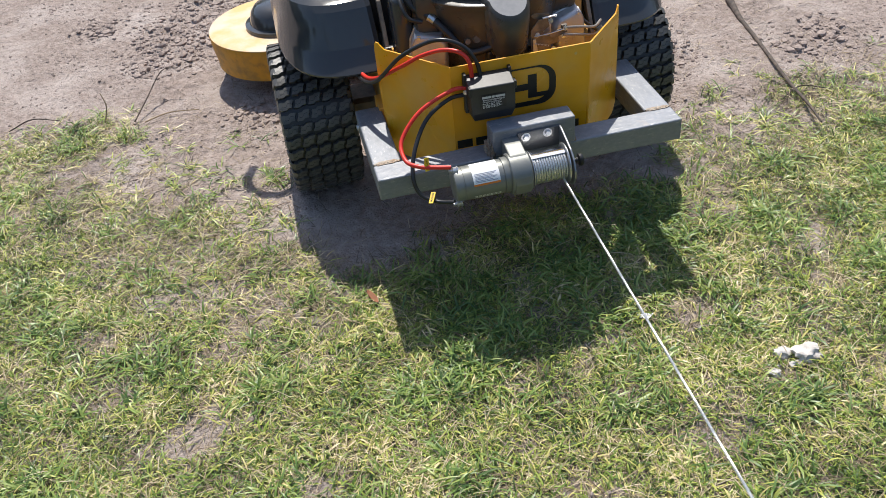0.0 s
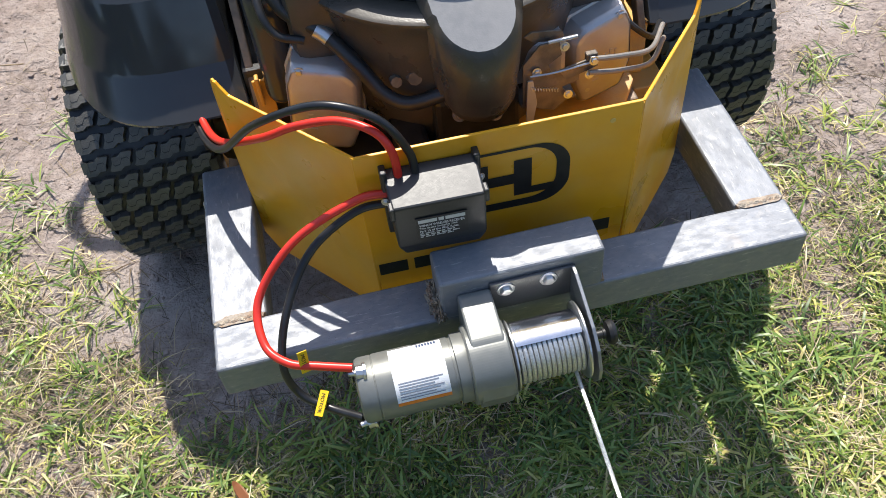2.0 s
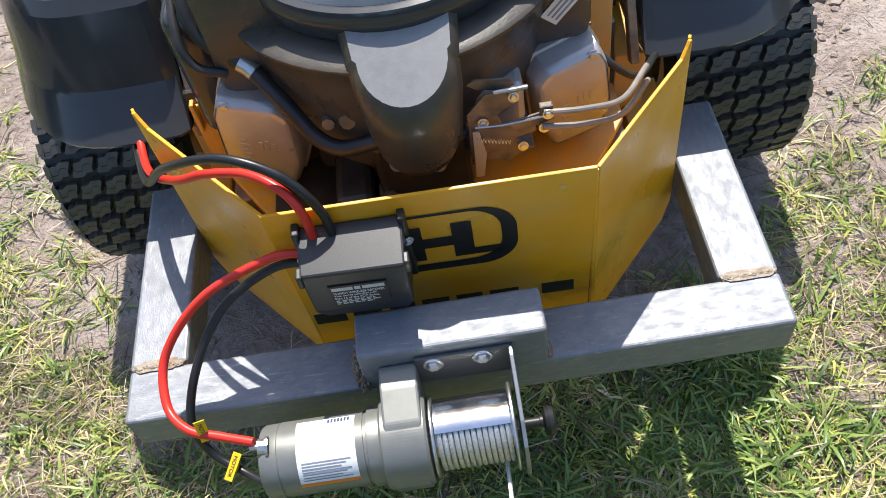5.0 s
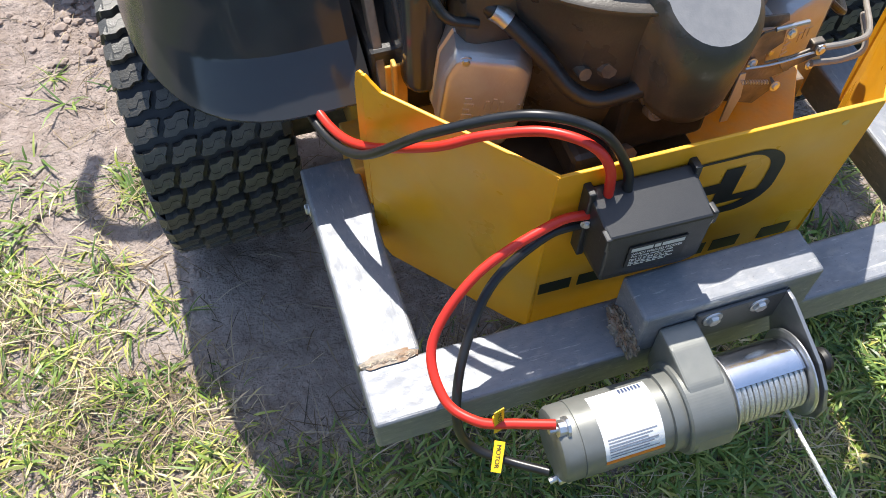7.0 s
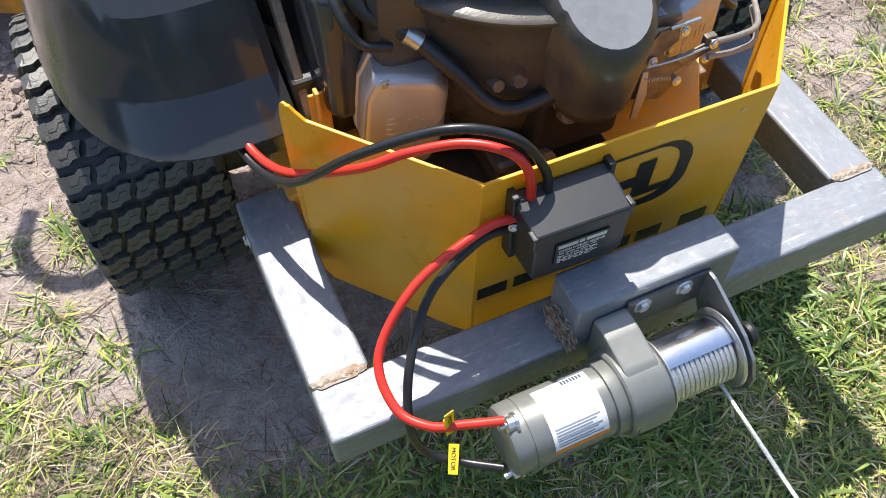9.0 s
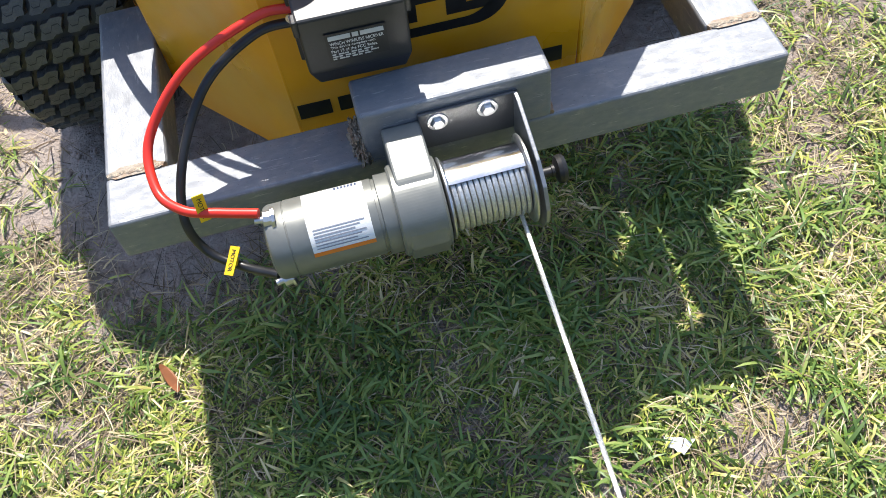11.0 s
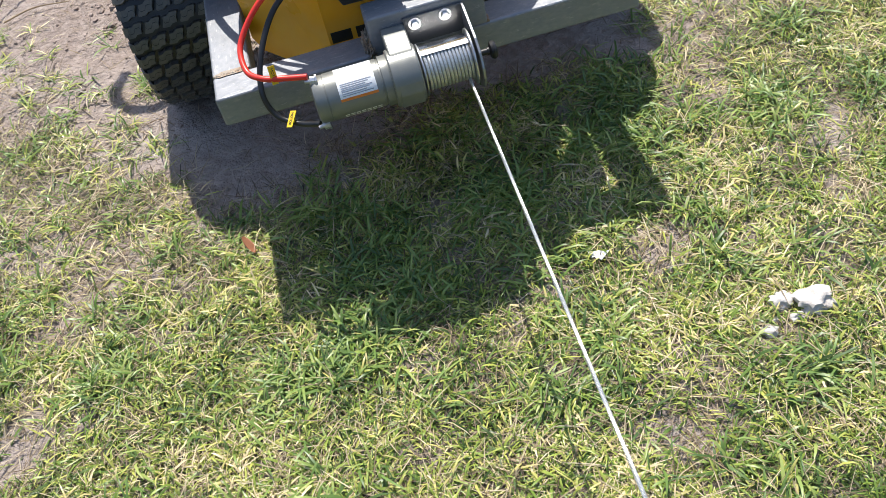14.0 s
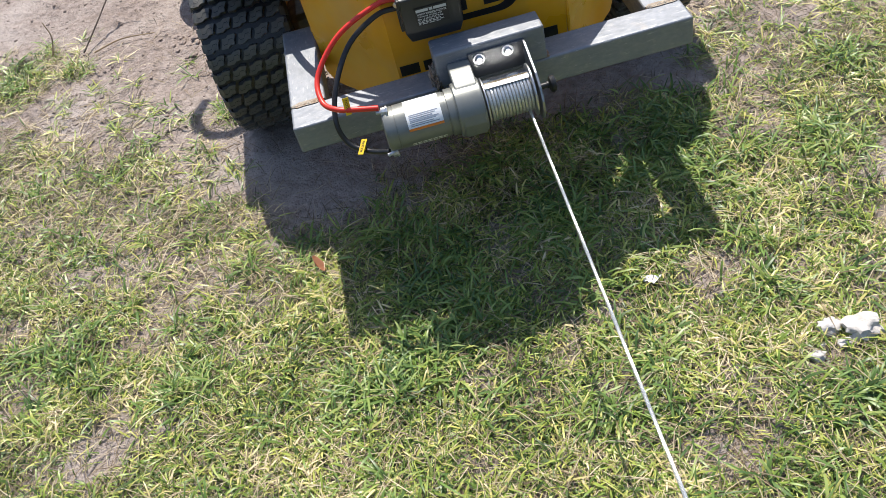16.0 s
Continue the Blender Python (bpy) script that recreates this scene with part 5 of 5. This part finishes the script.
lump("white_stone", (0.548, -0.560), (0.036, 0.029, 0.022), M_ROCK, "largest crumbly white stone lying on the lawn", "stone", "white stones", 1)
lump("white_stone", (0.496, -0.535), (0.024, 0.018, 0.014), M_ROCK, "small crumbly white stone on the lawn", "stone", "white stones", 2)
lump("white_stone", (0.440, -0.590), (0.017, 0.014, 0.010), M_ROCK, "tiny crumbly white stone on the lawn", "stone", "white stones", 4)
for k, (x, y) in enumerate(((0.468, -0.566), (0.500, -0.578))):
    s = 0.007 + 0.004 * (k % 3)
    lump("white_stone", (x, y), (s * 1.3, s, s * 0.7), M_ROCK, "white stone crumb on the lawn", "stone", "white stones", 7 + k)
bm = bmesh.new()
bmesh.ops.create_grid(bm, x_segments=8, y_segments=8, size=1)
for v in bm.verts:
    v.co = Vector((v.co.x * 0.017 * (1 + 0.3 * v.co.y), v.co.y * 0.010 * (1 + 0.4 * v.co.x), 0.008 + 0.006 * noise.noise(v.co * 1.8) + 0.004 * v.co.x))
bmesh.ops.solidify(bm, geom=bm.faces[:], thickness=0.0012)
scrap = part("paper_scrap", bm, M_PAPER, smooth=True)
scrap.matrix_world = pose(0.213, -0.300, 0.0, 0, 0, -35)
tagged(scrap, "small crumpled white paper scrap in the grass", "paper")
bm = prism([(0.026 * math.cos(a) * (1 if abs(math.cos(a)) < 0.9 else 1.1), 0.009 * math.sin(a)) for a in (2 * math.pi * k / 18 for k in range(18))], 0.001)
for v in bm.verts:
    v.co.z += 0.010 * (v.co.x / 0.045) ** 2 + 0.02 * abs(v.co.y)
leaf = part("fallen_leaf", bm, M_LEAF)
leaf.matrix_world = pose(-0.495, 0.018, 0.014, 20, 10, -65)
tagged(leaf, "curled orange-brown dead leaf in the grass", "leaf")

# Dark tube stands in for a shadow-like line on the soil.
line_pts = [(1.161, 0.374), (1.20, 0.52), (1.245, 0.72), (1.29, 0.93), (1.335, 1.14), (1.375, 1.33), (1.414, 1.509), (1.46, 1.70)]
line = part("shadow_like_line", tube([(x + 0.003 * math.sin(i * 2.2), y, 0.006 + 0.045 * max(0.0, 1 - i / 3) + relief(x, y)) for i, (x, y) in enumerate(line_pts)], [0.003, 0.006, 0.007, 0.008, 0.009, 0.017, 0.012], 10, 6), M_TWIG_LINE, smooth=True)
tagged(line, "long thin dark tube laid as a shadow-like line across the sandy soil", "stick")


for k, pts in enumerate((((-1.24, 1.40, 0.004), (-1.18, 1.50, 0.05), (-1.11, 1.62, 0.10), (-1.04, 1.60, 0.11)), ((-1.20, 1.38, 0.005), (-1.10, 1.41, 0.012), (-0.98, 1.40, 0.006)),
                         ((-1.75, 1.52, 0.004), (-1.66, 1.56, 0.018), (-1.55, 1.53, 0.006)), ((-1.36, 1.44, 0.004), (-1.34, 1.47, 0.06), (-1.35, 1.49, 0.11)), ((1.16, 0.62, 0.004), (1.26, 0.66, 0.02), (1.36, 0.62, 0.006)))):
    stalk = part("dead_stalk", tube(pts, [0.003, 0.0026, 0.0018], 7, 6), M_STRAW if k % 2 else M_TWIG_LINE, smooth=True)
    tagged(stalk, "thin dry brown stalk on the sandy soil", "stalk", "dead stalks")


def clods(count, seed):
    """Loose crumbs of soil, as one mesh."""
    rng = random.Random(seed)
    base = bmesh.new()
    bmesh.ops.create_icosphere(base, subdivisions=1, radius=1)
    bv = np.array([v.co[:] for v in base.verts])
    bf = np.array([[v.index for v in f.verts] for f in base.faces])
    base.free()
    vs, fs = [], []
    k = 0
    while k < count:
        x, y = rng.uniform(-2.3, 2.1), rng.uniform(-1.2, 3.2)
        loose = churned(x, y)
        if rng.random() < turf(x, y) * 0.95 or rng.random() > 0.08 + 0.9 * loose + 1.2 * max(0.0, wobble(x, y, 3.3)) * max(0.0, 0.4 + wobble(x, y + 6, 14)):
            continue
        s = 0.0012 + (0.0060 + 0.012 * loose) * rng.random() ** 6
        jit = np.array([[rng.uniform(0.7, 1.3) for _ in range(3)] for _ in range(len(bv))])
        vs.append(bv * jit * [s * rng.uniform(0.8, 1.5), s * rng.uniform(0.8, 1.5), s * 0.7] + [x, y, relief(x, y) + s * 0.2])
        fs.append(bf + k * len(bv))
        k += 1
    me = bpy.data.meshes.new("soil_crumbs")
    me.from_pydata(np.concatenate(vs).tolist(), [], np.concatenate(fs).tolist())
    me.materials.append(M_CLOD)
    tagged(new("soil_crumbs", me), "loose crumbs of dry sandy soil", "soil", kind="stuff")


clods(26000, 31)


def far_woods(count, seed):
    """A distant belt of leafy clumps all round the place, unseen, added for reflections."""
    rng = np.random.default_rng(seed)
    a = rng.uniform(0, 2 * np.pi, count)
    d = rng.uniform(34, 46, count)
    tall = 8.5 + 2.6 * np.sin(a * 5) * np.sin(a * 11 + 1) + 1.4 * np.sin(a * 23)
    z = rng.uniform(0, 1, count) ** 0.8 * tall
    c = np.c_[d * np.cos(a), d * np.sin(a), z]
    n = rng.normal(size=(count, 3))
    u = np.cross(n, rng.normal(size=(count, 3)))
    u /= np.linalg.norm(u, axis=1)[:, None]
    w = np.cross(n, u)
    w /= np.linalg.norm(w, axis=1)[:, None]
    s = rng.uniform(0.5, 1.5, count)[:, None]
    v = np.stack([c - u * s, c + w * s * 0.8, c + u * s, c - w * s * 0.8], 1).reshape(-1, 3)
    v[:, 2] = np.maximum(v[:, 2], 0.0)
    me = bpy.data.meshes.new("far_woods")
    me.from_pydata(v.tolist(), [], (np.arange(count * 4).reshape(-1, 4)).tolist())
    me.materials.append(M_WOODS)
    tagged(new("far_woods", me), "distant unseen belt of green trees round the lawn, added for reflections", "trees", kind="stuff")


far_woods(12000, 41)
